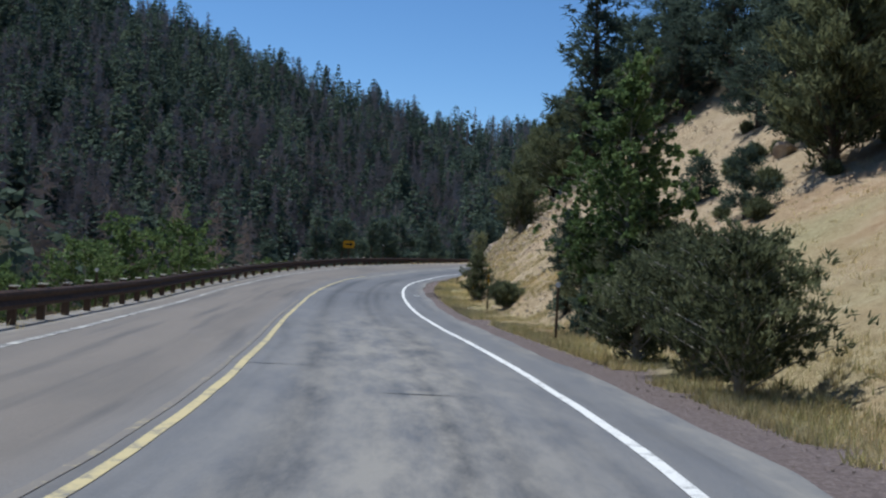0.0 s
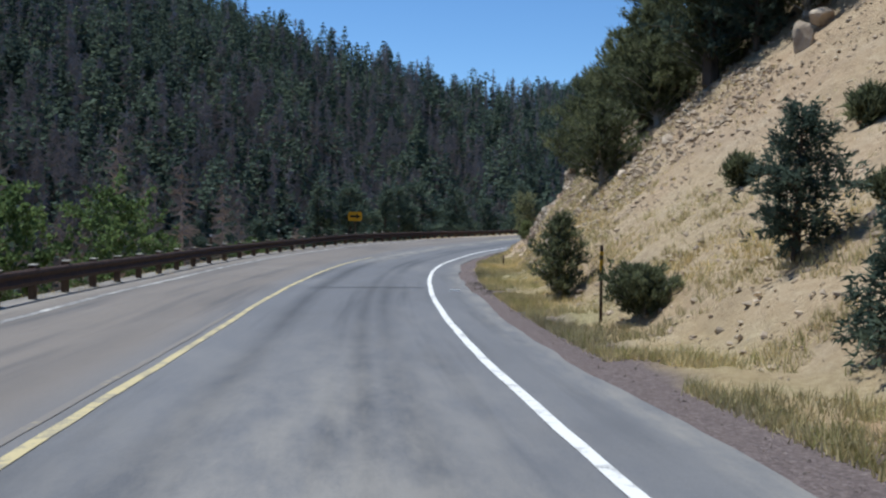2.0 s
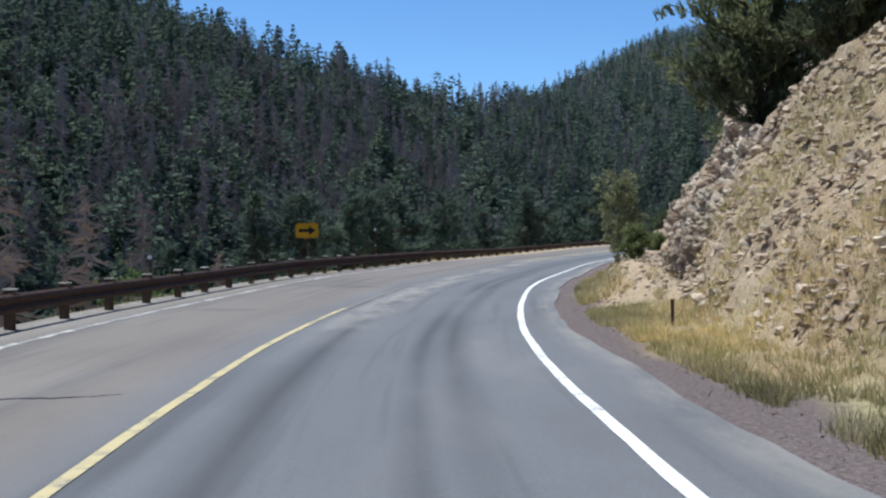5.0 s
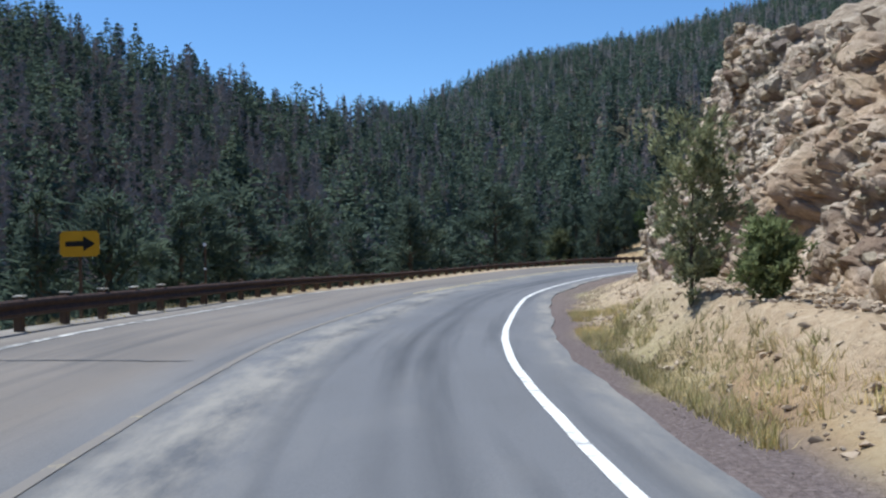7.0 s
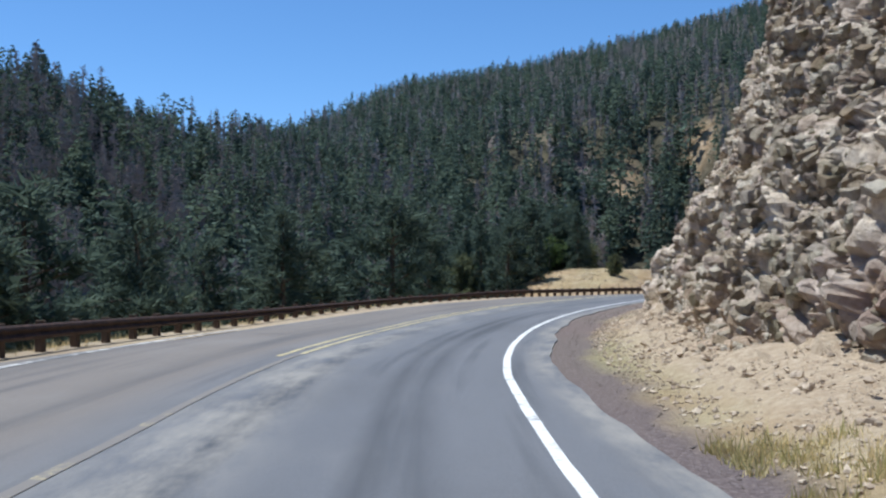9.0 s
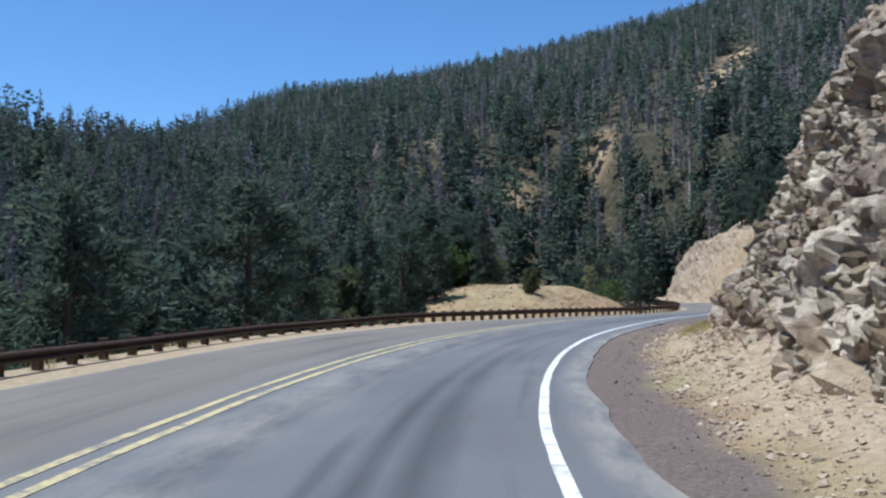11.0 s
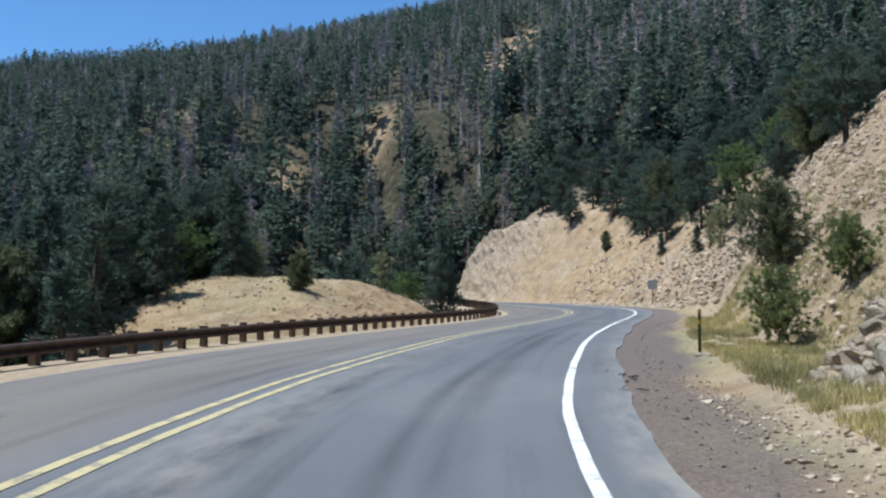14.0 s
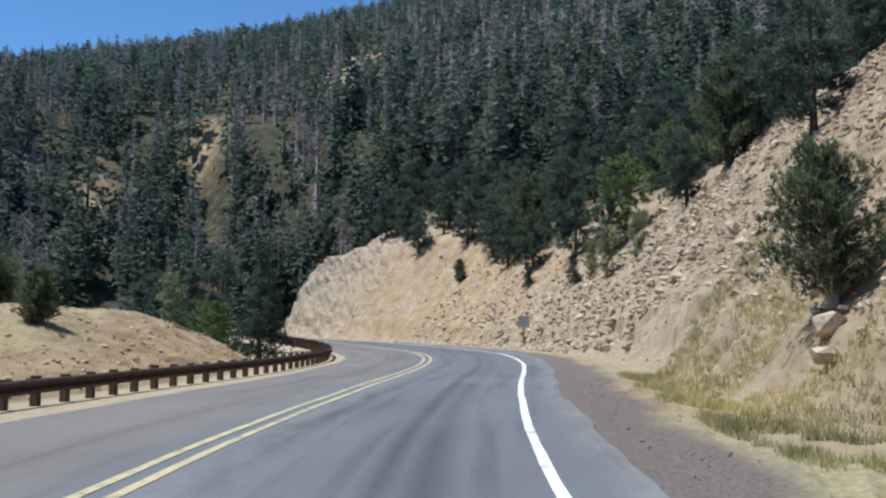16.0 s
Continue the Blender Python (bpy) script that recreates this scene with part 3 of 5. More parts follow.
def tree(name, place, h, w, kind, label, category, seed, group="", fine=False):
    """kinds: pine, juniper, fir, broad, willow. Trunk, limbs and a crown of small blades."""
    rng = np.random.default_rng(seed)
    root = empty(name, place, rng.uniform(0, 6.28), label, category, group)
    bm = bmesh.new()
    lean = rng.normal(0, 0.03 * h, 2)
    r0 = {"pine": 0.028, "fir": 0.024, "juniper": 0.03, "broad": 0.0075, "willow": 0.008, "bush": 0.006}[kind] * h + 0.012
    spine = [Vector((lean[0] * t * t, lean[1] * t * t, h * t * 0.96)) for t in np.linspace(0, 1, 7)]
    tube(bm, spine, [r0 * (1 - 0.9 * t) for t in np.linspace(0, 1, 7)], 7)
    low = {"pine": 0.1, "fir": 0.08, "juniper": 0.03, "broad": 0.1, "willow": 0.05, "bush": 0.01}[kind]
    dense = 2 if fine and kind in ("pine", "juniper", "fir", "broad") else 1
    count = dense * int({"pine": 46, "fir": 64, "juniper": 90, "broad": 60, "willow": 46, "bush": 110}[kind] * (1.0 if h > 2 else 0.7))
    anchors, ways = [], []
    for i in range(count):
        t = low + (0.99 - low) * (i + rng.uniform(0, 1)) / count
        if kind == "fir":
            reach = w * 0.5 * (1.06 - t) ** 0.85
            rise = -0.15
        elif kind == "pine":
            reach = w * 0.5 * (math.sin(min(1, (t - low) / (1 - low) * 0.72 + 0.28) * math.pi) ** 0.7 * 0.92 + 0.06)
            rise = 0.15
        elif kind == "juniper":
            reach = w * 0.5 * (1.0 - max(0, t - 0.25) ** 2 * 1.5)
            rise = 0.55
        elif kind == "bush":
            reach = w * 0.5 * (1.05 - 0.75 * t ** 2.5)
            rise = 0.75
        elif kind == "willow":
            reach = w * 0.5 * (0.5 + 0.6 * math.sin(t * 2.9))
            rise = 0.9
        else:
            reach = w * 0.5 * (math.sin((t - low) / (1 - low) * 2.7 + 0.35) * 0.95 + 0.05)
            rise = 0.45
        reach *= rng.uniform(0.4, 1.25) if fine else rng.uniform(0.55, 1.15)
        az = i * 2.4 + rng.normal(0, 0.5)
        b = spine[0].lerp(spine[-1], t)
        out = Vector((math.cos(az), math.sin(az), rise)).normalized()
        e = b + out * reach + Vector((0, 0, rng.normal(0, 0.05 * h)))
        e.z = max(e.z, 0.06)
        mid = b.lerp(e, 0.5) + Vector((0, 0, 0.06 * reach))
        if reach > 0.15:
            tube(bm, [b, mid, e], [r0 * 0.28 * (1 - 0.7 * t), r0 * 0.18 * (1 - 0.7 * t), 0.004], 3)
        k = max(3, int(reach * {"pine": 9, "fir": 12, "juniper": 12, "broad": 9, "willow": 12, "bush": 12}[kind] / max(1.0, h / 3.2)))
        for j in range(k):
            u = 0.25 + 0.8 * (j + rng.uniform(0, 1)) / k
            q = b.lerp(mid, u * 2) if u < 0.5 else mid.lerp(e, u * 2 - 1)
            if fine and kind == "broad":
                q = q + Vector(rng.normal(0, 0.1, 3))
            anchors.append([q.x + rng.normal(0, 0.06 * reach + 0.02), q.y + rng.normal(0, 0.06 * reach + 0.02), q.z + rng.normal(0, 0.05 * reach + 0.02)])
            ways.append([out.x, out.y, out.z + (0.7 if kind == "juniper" else 0.2)])
    anchors, ways = np.array(anchors), np.array(ways)
    bark = M_BARK_PALE if kind == "broad" or (fine and kind == "juniper") else M_BARK
    part("trunk", bm, bark, root)
    big = max(1.0, h / 3.2)
    ln, wd, per, mt = {"pine": (0.20, 0.022, 14, M_NEEDLE), "fir": (0.16, 0.022, 11, M_NEEDLE), "juniper": (0.16, 0.022, 13, M_NEEDLE_DARK),
                       "broad": (0.105, 0.036, 11, M_LEAF), "willow": (0.11, 0.020, 13, M_LEAF_PALE), "bush": (0.10, 0.018, 13, M_LEAF_BUSH)}[kind]
    per = max(4, per // dense)
    if fine and kind != "willow":
        ln, wd, per = (ln * 0.55, wd * 0.6, per * 6) if kind == "broad" else (ln * 0.62, wd * 0.75, int(per * 2.0))
    blade_mesh("crown", anchors, ways, ln * big, wd * big, mt, root, rng, per, 0.75 if kind != "broad" else 1.2)
    return root


near_plants = [
    # x, y, height, width, kind, name, label
    (3.4, 12.2, 1.9, 2.1, "juniper", "juniper_bush", "dark green spreading juniper at the gravel verge"),
    (3.5, 14.6, 2.0, 2.1, "juniper", "juniper_bush", "dark dense juniper beside the leafy tree"),
    (2.95, 16.2, 1.7, 1.6, "juniper", "juniper_bush", "dark dense juniper among other roadside shrubs"),
    (3.7, 19.8, 2.4, 2.2, "juniper", "juniper_bush", "dark juniper with pale bare lower twigs"),
    (3.33, 19.8, 5.3, 2.2, "broad", "leafy_tree", "young green leafy tree with pale slim trunk"),
    (3.55, 23.5, 3.5, 3.1, "broad", "leafy_tree", "green leafy tree among junipers at the verge"),
    (3.5, 22.9, 2.3, 2.2, "broad", "leafy_tree", "low bushy green tree behind the young spruce"),
    (3.35, 24.4, 1.9, 1.6, "juniper", "juniper_bush", "dark juniper crowded against the leafy trees"),
    (3.05, 26.6, 1.45, 1.2, "fir", "young_spruce", "small dense spruce on the grass verge"),
    (3.1, 22.3, 1.3, 1.3, "fir", "young_spruce", "young blue-green spruce at the road's edge"),
    (1.25, 39.4, 1.8, 1.2, "juniper", "juniper_bush", "upright dark juniper with pale bare stems"),
    (2.0, 33.6, 0.75, 1.3, "juniper", "low_shrub", "low round shrub beside the juniper"),
    (3.6, 31.2, 2.1, 1.5, "pine", "pine_sapling", "small pine on the scree slope"),
    (3.5, 50.5, 2.6, 2.6, "juniper", "juniper_tree", "dark juniper rooted in the scree"),
    (6.7, 50.0, 9.2, 3.8, "pine", "tall_pine", "tall grey-green pine on the crest of the bank"),
    (5.0, 66.2, 5.2, 4.2, "juniper", "juniper_tree", "tall dark juniper rooted on the outcrop"),
    (5.9, 63.4, 4.4, 3.6, "juniper", "juniper_tree", "dark juniper over the outcrop"),
    (5.7, 55.4, 2.8, 2.4, "pine", "pine_tree", "dark pine over the outcrop"),
    (5.5, 52.3, 3.0, 3.0, "juniper", "juniper_tree", "dark spreading juniper high on the scree"),
    (6.8, 50.4, 3.4, 3.2, "juniper", "juniper_tree", "dark juniper crowding the scree's upper edge"),
    (7.7, 48.6, 3.4, 3.0, "pine", "pine_tree", "grey-green pine at the top of the scree"),
    (8.7, 47.2, 3.6, 3.4, "juniper", "juniper_tree", "dark round juniper at the top of the scree"),
    (9.8, 46.0, 4.2, 3.4, "pine", "pine_tree", "dark pine at the slope's upper edge"),
    (2.16, 69.3, 2.2, 1.6, "willow", "willow_tree", "pale small-leaved tree before the rock face"),
    (30.1, 120.7, 1.5, 1.8, "bush", "willow_bush", "pale green willow bush behind the marker post"),
    (31.7, 120.2, 1.3, 1.6, "bush", "willow_bush", "pale green willow bush at the foot of the bank"),
    (37.2, 126.4, 2.6, 2.2, "juniper", "juniper_tree", "dark dense juniper on the tan bank"),
    (51.5, 134.4, 4.4, 3.2, "pine", "pine_tree", "dark pine on the upper bank"),
    (20.5, 103.0, 2.8, 2.4, "broad", "leafy_tree", "green leafy tree above the rock face"),
    (26.5, 109.5, 2.4, 2.2, "broad", "leafy_tree", "green leafy tree on the end of the rock face"),
    (2.2, 67.2, 0.8, 0.9, "bush", "green_shrub", "green shrub at the foot of the rock"),
    (4.4, 74.6, 0.6, 0.9, "bush", "green_shrub", "small green shrub on the rubble"),
]
for i, (x_, y_, h_, w_, k_, nm, lb) in enumerate(near_plants):
    tree(nm, (x_, y_, ground_z(x_, y_) - 0.05), h_, w_, k_, lb, "bush" if "bush" in nm or "shrub" in nm else "tree", 100 + i, fine=y_ < 55 or 118 < y_ < 128)

bank_plants = [
    # x, y, height, width, kind
    (7.6, 32.5, 1.5, 1.2, "pine"), (7.7, 27.9, 1.8, 1.5, "pine"), (10.2, 28.6, 5.5, 4.4, "juniper"), (10.6, 33.5, 3.8, 3.2, "pine"), (12.4, 31.3, 4.6, 3.8, "pine"), (10.9, 38.2, 4.2, 3.2, "pine"),
    (7.6, 57.4, 2.6, 2.4, "juniper"), (7.2, 58.5, 4.0, 3.2, "pine"), (8.4, 64.5, 3.8, 3.0, "juniper"),
    (5.2, 53.6, 4.4, 3.6, "juniper"), (6.2, 56.0, 4.8, 3.8, "juniper"), (6.9, 60.0, 4.2, 3.6, "juniper"), (7.4, 51.0, 4.2, 3.4, "juniper"),
    (61.7, 143.8, 5.2, 3.6, "juniper"), (70.8, 156.6, 5.2, 4.2, "broad"), (77.4, 170.0, 5.6, 4.2, "juniper"), (78.5, 172.6, 6.0, 4.2, "pine"), (77.1, 166.6, 5.6, 4.0, "pine"), (72.3, 154.3, 4.6, 3.4, "broad")]
for i, (x_, y_, h_, w_, k_) in enumerate(bank_plants):
    tree("leafy_tree" if k_ == "broad" else k_ + "_tree", (x_, y_, ground_z(x_, y_) - 0.05), h_, w_, k_, "green leafy tree high on the far cut bank" if k_ == "broad" else "dark " + k_ + " growing on the dry upper bank", "tree", 200 + i)



def boulder(place, size, seed, label):
    """A weathered standing boulder with split faces."""
    rng = np.random.default_rng(seed)
    bm = bmesh.new()
    bmesh.ops.create_icosphere(bm, subdivisions=3, radius=1.0)
    planes = [(Vector(rng.normal(0, 1, 3)).normalized(), rng.uniform(0.62, 0.9)) for _ in range(14)]
    for v in bm.verts:
        for n, c in planes:
            over = v.co.dot(n) - c
            if over > 0:
                v.co -= n * over
        v.co += v.co.normalized() * 0.05 * noise.noise(v.co * 3.0 + Vector((seed, 0, 0)))
        v.co = Vector((v.co.x * size[0], v.co.y * size[1], v.co.z * size[2]))
    me = bpy.data.meshes.new("boulder")
    bm.to_mesh(me)
    bm.free()
    me.materials.append(M_ROCK)
    ob = new("boulder", me)
    ob.matrix_basis = Matrix.Translation((place[0], place[1], ground_z(*place) + 0.4 * size[2])) @ Matrix.Rotation(seed, 4, "Z")
    return tagged(ob, label, "boulder")


boulder((7.9, 45.0), (0.35, 0.3, 0.55), 2, "pale weathered boulder standing on the dry slope")
boulder((8.6, 45.6), (0.4, 0.45, 0.3), 5, "low pale boulder half sunk in the slope")
boulder((10.2, 33.0), (0.5, 0.4, 0.35), 8, "low pale boulder half sunk in the slope")

shrub = tree("low_shrub", (0, 0, 0), 0.45, 0.7, "juniper", "small dark shrub on the dry grass slope", "bush", 260, "shrubs on the slope")
_k = np.random.default_rng(9)
for i in range(26):
    q_ = Matrix.Translation(spot(_k.uniform(8, 40), _k.uniform(5.0, 14.0), 0.03)) @ Matrix.Rotation(_k.uniform(0, 6.28), 4, "Z") @ Matrix.Scale(_k.uniform(0.6, 1.3), 4)
    if i == 0:
        shrub.matrix_basis = q_
    else:
        copy_thing(shrub, Matrix()).matrix_basis = q_

# pines along the crest of the right-hand bank, and over the far bank
_r = np.random.default_rng(5)
crest = [(s_, lerp(s_, (20, 14.0), (40, 13.0), (50, 9.5), (60, 10.0), (75, 9.5)) + _r.uniform(0, 3), _r.uniform(4.6, 7.0)) for s_ in np.arange(26, 64, 2.2)]
crest += [(s_, lerp(s_, (20, 14.0), (40, 13.0), (75, 13)) + 4 + _r.uniform(0, 5), _r.uniform(5.5, 8.0)) for s_ in np.arange(18, 70, 2.2)]
crest += [(s_, lerp(s_, (140, 13.0), (160, 12.5), (200, 12.0)) + _r.uniform(-1, 3), _r.uniform(3.6, 5.4)) for s_ in np.arange(196, 232, 2.6)]
crest += [(s_, lerp(s_, (110, 13.0), (160, 17.5), (200, 17.0)) + _r.uniform(-1, 3), _r.uniform(4.0, 6.0)) for s_ in np.arange(112, 232, 2.6)]
crest += [(s_, _r.uniform(20, 42), _r.uniform(5.0, 7.5)) for s_ in np.arange(126, 222, 1.3)]
crest += [(s_, _r.uniform(9.5, 12.0), _r.uniform(3.4, 5.0)) for s_ in np.arange(168, 228, 5.0)]
protos = [tree("pine_tree", (0, 0, -60 - 9 * i), 5.0, 3.3, "pine", "dark green pine on the crest of the bank", "tree", 300 + i, "pines on the bank") for i in range(4)]
for i, (s_, d_, h_) in enumerate(crest):
    m = Matrix.Translation(spot(s_, d_)) @ Matrix.Rotation(_r.uniform(0, 6.28), 4, "Z") @ Matrix.Scale(h_ / 5.0, 4)
    if i < 4:
        protos[i].matrix_basis = m
    else:
        c = copy_thing(protos[i % 4], Matrix())
        c.matrix_basis = m


# ---- the woods across the valley ----
def conifer_shape(rng, blades=150, full=False, size=1.0):
    """Unit conifer: trunk and a crown of small needle clumps on its limbs, apex at 1."""
    v, f = [], []

    def face(*q):
        f.append(list(range(len(v), len(v) + len(q))))
        v.extend([tuple(k) for k in q])
    for k in range(3):
        a, b = k * 2.09, (k + 1) * 2.09
        face((0.016 * math.cos(a), 0.016 * math.sin(a), 0), (0.016 * math.cos(b), 0.016 * math.sin(b), 0), (0, 0, 0.9))
    lop = rng.uniform(0.7, 1.25, 7)
    low = rng.uniform(0.15, 0.3) if full else rng.uniform(0.05, 0.12)
    tiers = rng.integers(9, 13)
    for i in range(blades):
        t = (i + rng.uniform()) / blades
        t = t + 0.35 * (round(t * tiers) / tiers - t)                     # limbs gather in tiers
        z = low + (0.985 - low) * t ** 0.92
        a = rng.uniform(0, 6.28)
        r = 0.012 + 0.19 * (1 - t ** 2.6) ** 0.8 * (0.55 + 0.45 * min(1.0, t * 4)) if full else 0.22 * (1.0 - t) ** 0.85 + 0.008
        q = rng.uniform(0.35, 1.06)
        r *= lop[int(a)] * q
        c = np.array([r * math.cos(a), r * math.sin(a), z - (0.0 if full else 0.25) * r])
        w = size * rng.uniform(0.022, 0.042) * (1.15 - 0.62 * t)
        x = rng.normal(0, 1, 3)
        x /= np.linalg.norm(x)
        n = np.array([math.cos(a), math.sin(a), 0.9]) + rng.normal(0, 0.5, 3)
        y = np.cross(n, x)
        y /= np.linalg.norm(y) + 1e-9
        face(c - x * w - y * w * 0.6, c + x * w - y * w * 0.5, c + y * w * 1.1)
    return np.array(v), np.array(f)


def snag_shape(rng, limbs=100, thick=1.0):
    """Unit dead tree: trunk with thin bare limbs and twigs."""
    v, f = [], []
    for k in range(3):
        a, b = k * 2.09, (k + 1) * 2.09
        f.append(list(range(len(v), len(v) + 3)))
        v += [(0.013 * thick * math.cos(a), 0.013 * thick * math.sin(a), 0), (0.013 * thick * math.cos(b), 0.013 * thick * math.sin(b), 0), (0, 0, 1)]
    for i in range(limbs):
        z, a = rng.uniform(0.1, 0.98), rng.uniform(0, 6.28)
        r = 0.15 * (1.1 - z) ** 0.6 * rng.uniform(0.4, 1.2)
        e = (r * math.cos(a), r * math.sin(a), z + rng.uniform(-0.07, 0.05))
        w = 0.006 * thick * rng.uniform(0.7, 1.4)
        f.append(list(range(len(v), len(v) + 3)))
        v += [(0, 0, z - w), (0.05 * e[0], 0.05 * e[1], z + w), e]
        m = (0.6 * e[0], 0.6 * e[1], z + 0.6 * (e[2] - z))
        f.append(list(range(len(v), len(v) + 3)))
        b = a + rng.choice((-0.8, 0.8))
        v += [m, (m[0], m[1], m[2] + w), (m[0] + 0.5 * r * math.cos(b), m[1] + 0.5 * r * math.sin(b), m[2] + rng.uniform(-0.04, 0.02))]
    return np.array(v), np.array(f)


def scatter(name, places, heights, shapes, material, rng, label, category, wide=1.0):
    vs, fs, n = [], [], 0
    pick = rng.integers(0, len(shapes), len(places))
    for k, (v, f) in enumerate(shapes):
        idx = np.nonzero(pick == k)[0]
        if not len(idx):
            continue
        a = rng.uniform(0, 6.28, len(idx))
        h = heights[idx]
        w = h * wide * rng.uniform(0.75, 1.3, len(idx))
        c, s_ = np.cos(a), np.sin(a)
        x = (v[None, :, 0] * c[:, None] - v[None, :, 1] * s_[:, None]) * w[:, None] + places[idx, 0, None]
        y = (v[None, :, 0] * s_[:, None] + v[None, :, 1] * c[:, None]) * w[:, None] + places[idx, 1, None]
        z = v[None, :, 2] * h[:, None] + places[idx, 2, None]
        vs.append(np.stack([x, y, z], -1).reshape(-1, 3))
        fs.append((f[None] + (np.arange(len(idx)) * len(v))[:, None, None]).reshape(-1, f.shape[1]) + n)
        n += len(idx) * len(v)
    return tagged(mesh_object(name, np.vstack(vs), np.vstack(fs), material), label, category, kind="stuff")


def sow(rng, n, az0, az1, far=1.08):
    az = rng.uniform(az0, az1, n * 3)
    r0, r1 = np.interp(az, HILL_AZ, HILL_R0), np.interp(az, HILL_AZ, HILL_R1)
    r = np.where(rng.uniform(0, 1, len(az)) < 0.2, rng.uniform(r0 * 0.4, r0 * 1.15), r0 * 0.9 + (r1 * far - r0 * 0.9) * rng.uniform(0, 1, len(az)) ** 1.25)
    x, y = 5 + r * np.sin(np.radians(az)), 90 + r * np.cos(np.radians(az))
    s_, d_ = nearest(x, y)
    u, v = (x - 36.5) * 0.72 + (y - 152) * 0.69, -(x - 36.5) * 0.69 + (y - 152) * 0.72
    low = lerp(s_, (80, -14.5), (92, -40.0), (190, -40.0), (205, -20.0))
    keep = ((s_ > S_END) | (d_ < low) | (d_ > lerp(s_, (150, 45), (200, 36), (226, 20), (238, 6)))) & (((u - 2) / 13) ** 2 + ((v - 3) / 8) ** 2 > 1) & (before_patch(x, y) < 0.75)
    x, y, az = x[keep][:n], y[keep][:n], az[keep][:n]
    z = land(x, y)
    return np.stack([x, y, z - 0.15], -1), az


def build_woods():
    rng = np.random.default_rng(11)
    near_live = [conifer_shape(rng, 250, k % 4 == 0, 0.9) for k in range(8)]
    far_live = [conifer_shape(rng, 95, k % 3 == 0, 1.35) for k in range(8)]
    near_dead = [snag_shape(rng, 130, 1.5) for _ in range(4)]
    far_dead = [snag_shape(rng, 56, 2.6) for _ in range(4)]
    pl, _ = sow(rng, 4600, -70, 4)
    ph, _ = sow(rng, 11500, 4, 75)
    # the slope that falls from the road's outer side
    ns, nd_ = rng.uniform(-10, 92, 420), -15 - 44 * rng.uniform(0, 1, 420) ** 0.8
    pn = at(ns, nd_)
    pn[:, 2] = land(pn[:, 0], pn[:, 1]) - 0.15
    p = np.vstack([pl, ph, pn])
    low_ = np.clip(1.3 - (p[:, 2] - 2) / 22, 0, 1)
    # More dead trees high on the right; their grey also stands in for haze.
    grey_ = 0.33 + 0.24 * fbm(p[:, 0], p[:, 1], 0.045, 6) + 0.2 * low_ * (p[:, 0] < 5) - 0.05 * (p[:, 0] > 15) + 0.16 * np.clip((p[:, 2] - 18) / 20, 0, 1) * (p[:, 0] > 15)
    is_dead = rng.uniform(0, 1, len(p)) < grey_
    h = 5.0 + 5.4 * rng.uniform(0, 1, len(p)) ** 1.3 * np.where(p[:, 1] > 240, 0.75, 1.0)
    h = h * np.where(rng.uniform(0, 1, len(p)) < 0.1, 1.25, 1.0)
    near = np.hypot(p[:, 0] - 0.0, p[:, 1] - 70.0) < 175
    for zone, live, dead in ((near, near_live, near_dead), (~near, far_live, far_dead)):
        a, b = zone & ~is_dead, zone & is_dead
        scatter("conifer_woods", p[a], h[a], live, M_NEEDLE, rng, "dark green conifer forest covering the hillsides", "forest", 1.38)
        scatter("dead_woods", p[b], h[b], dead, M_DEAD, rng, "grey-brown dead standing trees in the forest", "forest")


build_woods()


# single firs and pines below the road and behind the mound
_w = np.random.default_rng(77)
firs = [tree("roadside_tree", (0, 0, -40 - 9 * i), 5.0, 2.6, k, "tall dark tree standing below the guardrail", "tree", 500 + i, "conifers below the road") for i, k in enumerate(("fir", "pine", "fir", "pine"))]
spots = [(s_, -14 - _w.uniform(0, 6)) for s_ in np.arange(92, 131, 1.9)] + [(s_, -22 - _w.uniform(0, 20)) for s_ in np.arange(90, 196, 0.9)] + [(s_, -19.5 - _w.uniform(0, 6)) for s_ in np.arange(138, 176, 2.2)] + [(s_, -10.2 - _w.uniform(0, 5)) for s_ in np.arange(188, 216, 2.0)]
for i, (s_, d_) in enumerate(spots):
    h_ = _w.uniform(7.0, 10.5) if s_ < 131 and d_ > -21 else _w.uniform(5.0, 7.6)
    m = Matrix.Translation(spot(s_, d_)) @ Matrix.Rotation(_w.uniform(0, 6.28), 4, "Z") @ Matrix.Scale(h_ / 5.0, 4)
    if i < 4:
        firs[i].matrix_basis = m
    else:
        copy_thing(firs[i % 4], Matrix()).matrix_basis = m

# green thickets behind the rail, and small trees on the mound
for i, (s_, d_, h_, w_) in enumerate([(30, -13, 4.6, 4.2), (38, -14, 4.4, 4.0), (45, -13, 4.8, 4.4), (52, -14.0, 6.4, 5.0), (58, -13.0, 6.0, 5.0), (66, -14.5, 4.6, 4.2), (75, -14, 4.0, 3.6), (176, -12.5, 3.0, 2.6), (186, -12.0, 3.2, 2.8)]):
    tree("green_thicket", spot(s_, d_), h_, w_, "broad", "bright green leafy thicket behind the guardrail", "bush", 700 + i)
for i, u_ in enumerate(np.arange(-9, 17, 2.6)):
    v_ = 10.5 + 1.6 * math.sin(i * 2.1)
    x_, y_ = 36.5 + 0.72 * u_ - 0.69 * v_, 152 + 0.69 * u_ + 0.72 * v_
    tree("green_thicket", (x_, y_, ground_z(x_, y_) - 0.1), 4.2 + 0.9 * math.cos(i * 1.7), 4.2, "broad" if i % 2 else "juniper", "dense dark green thicket behind the dry mound", "bush", 760 + i)
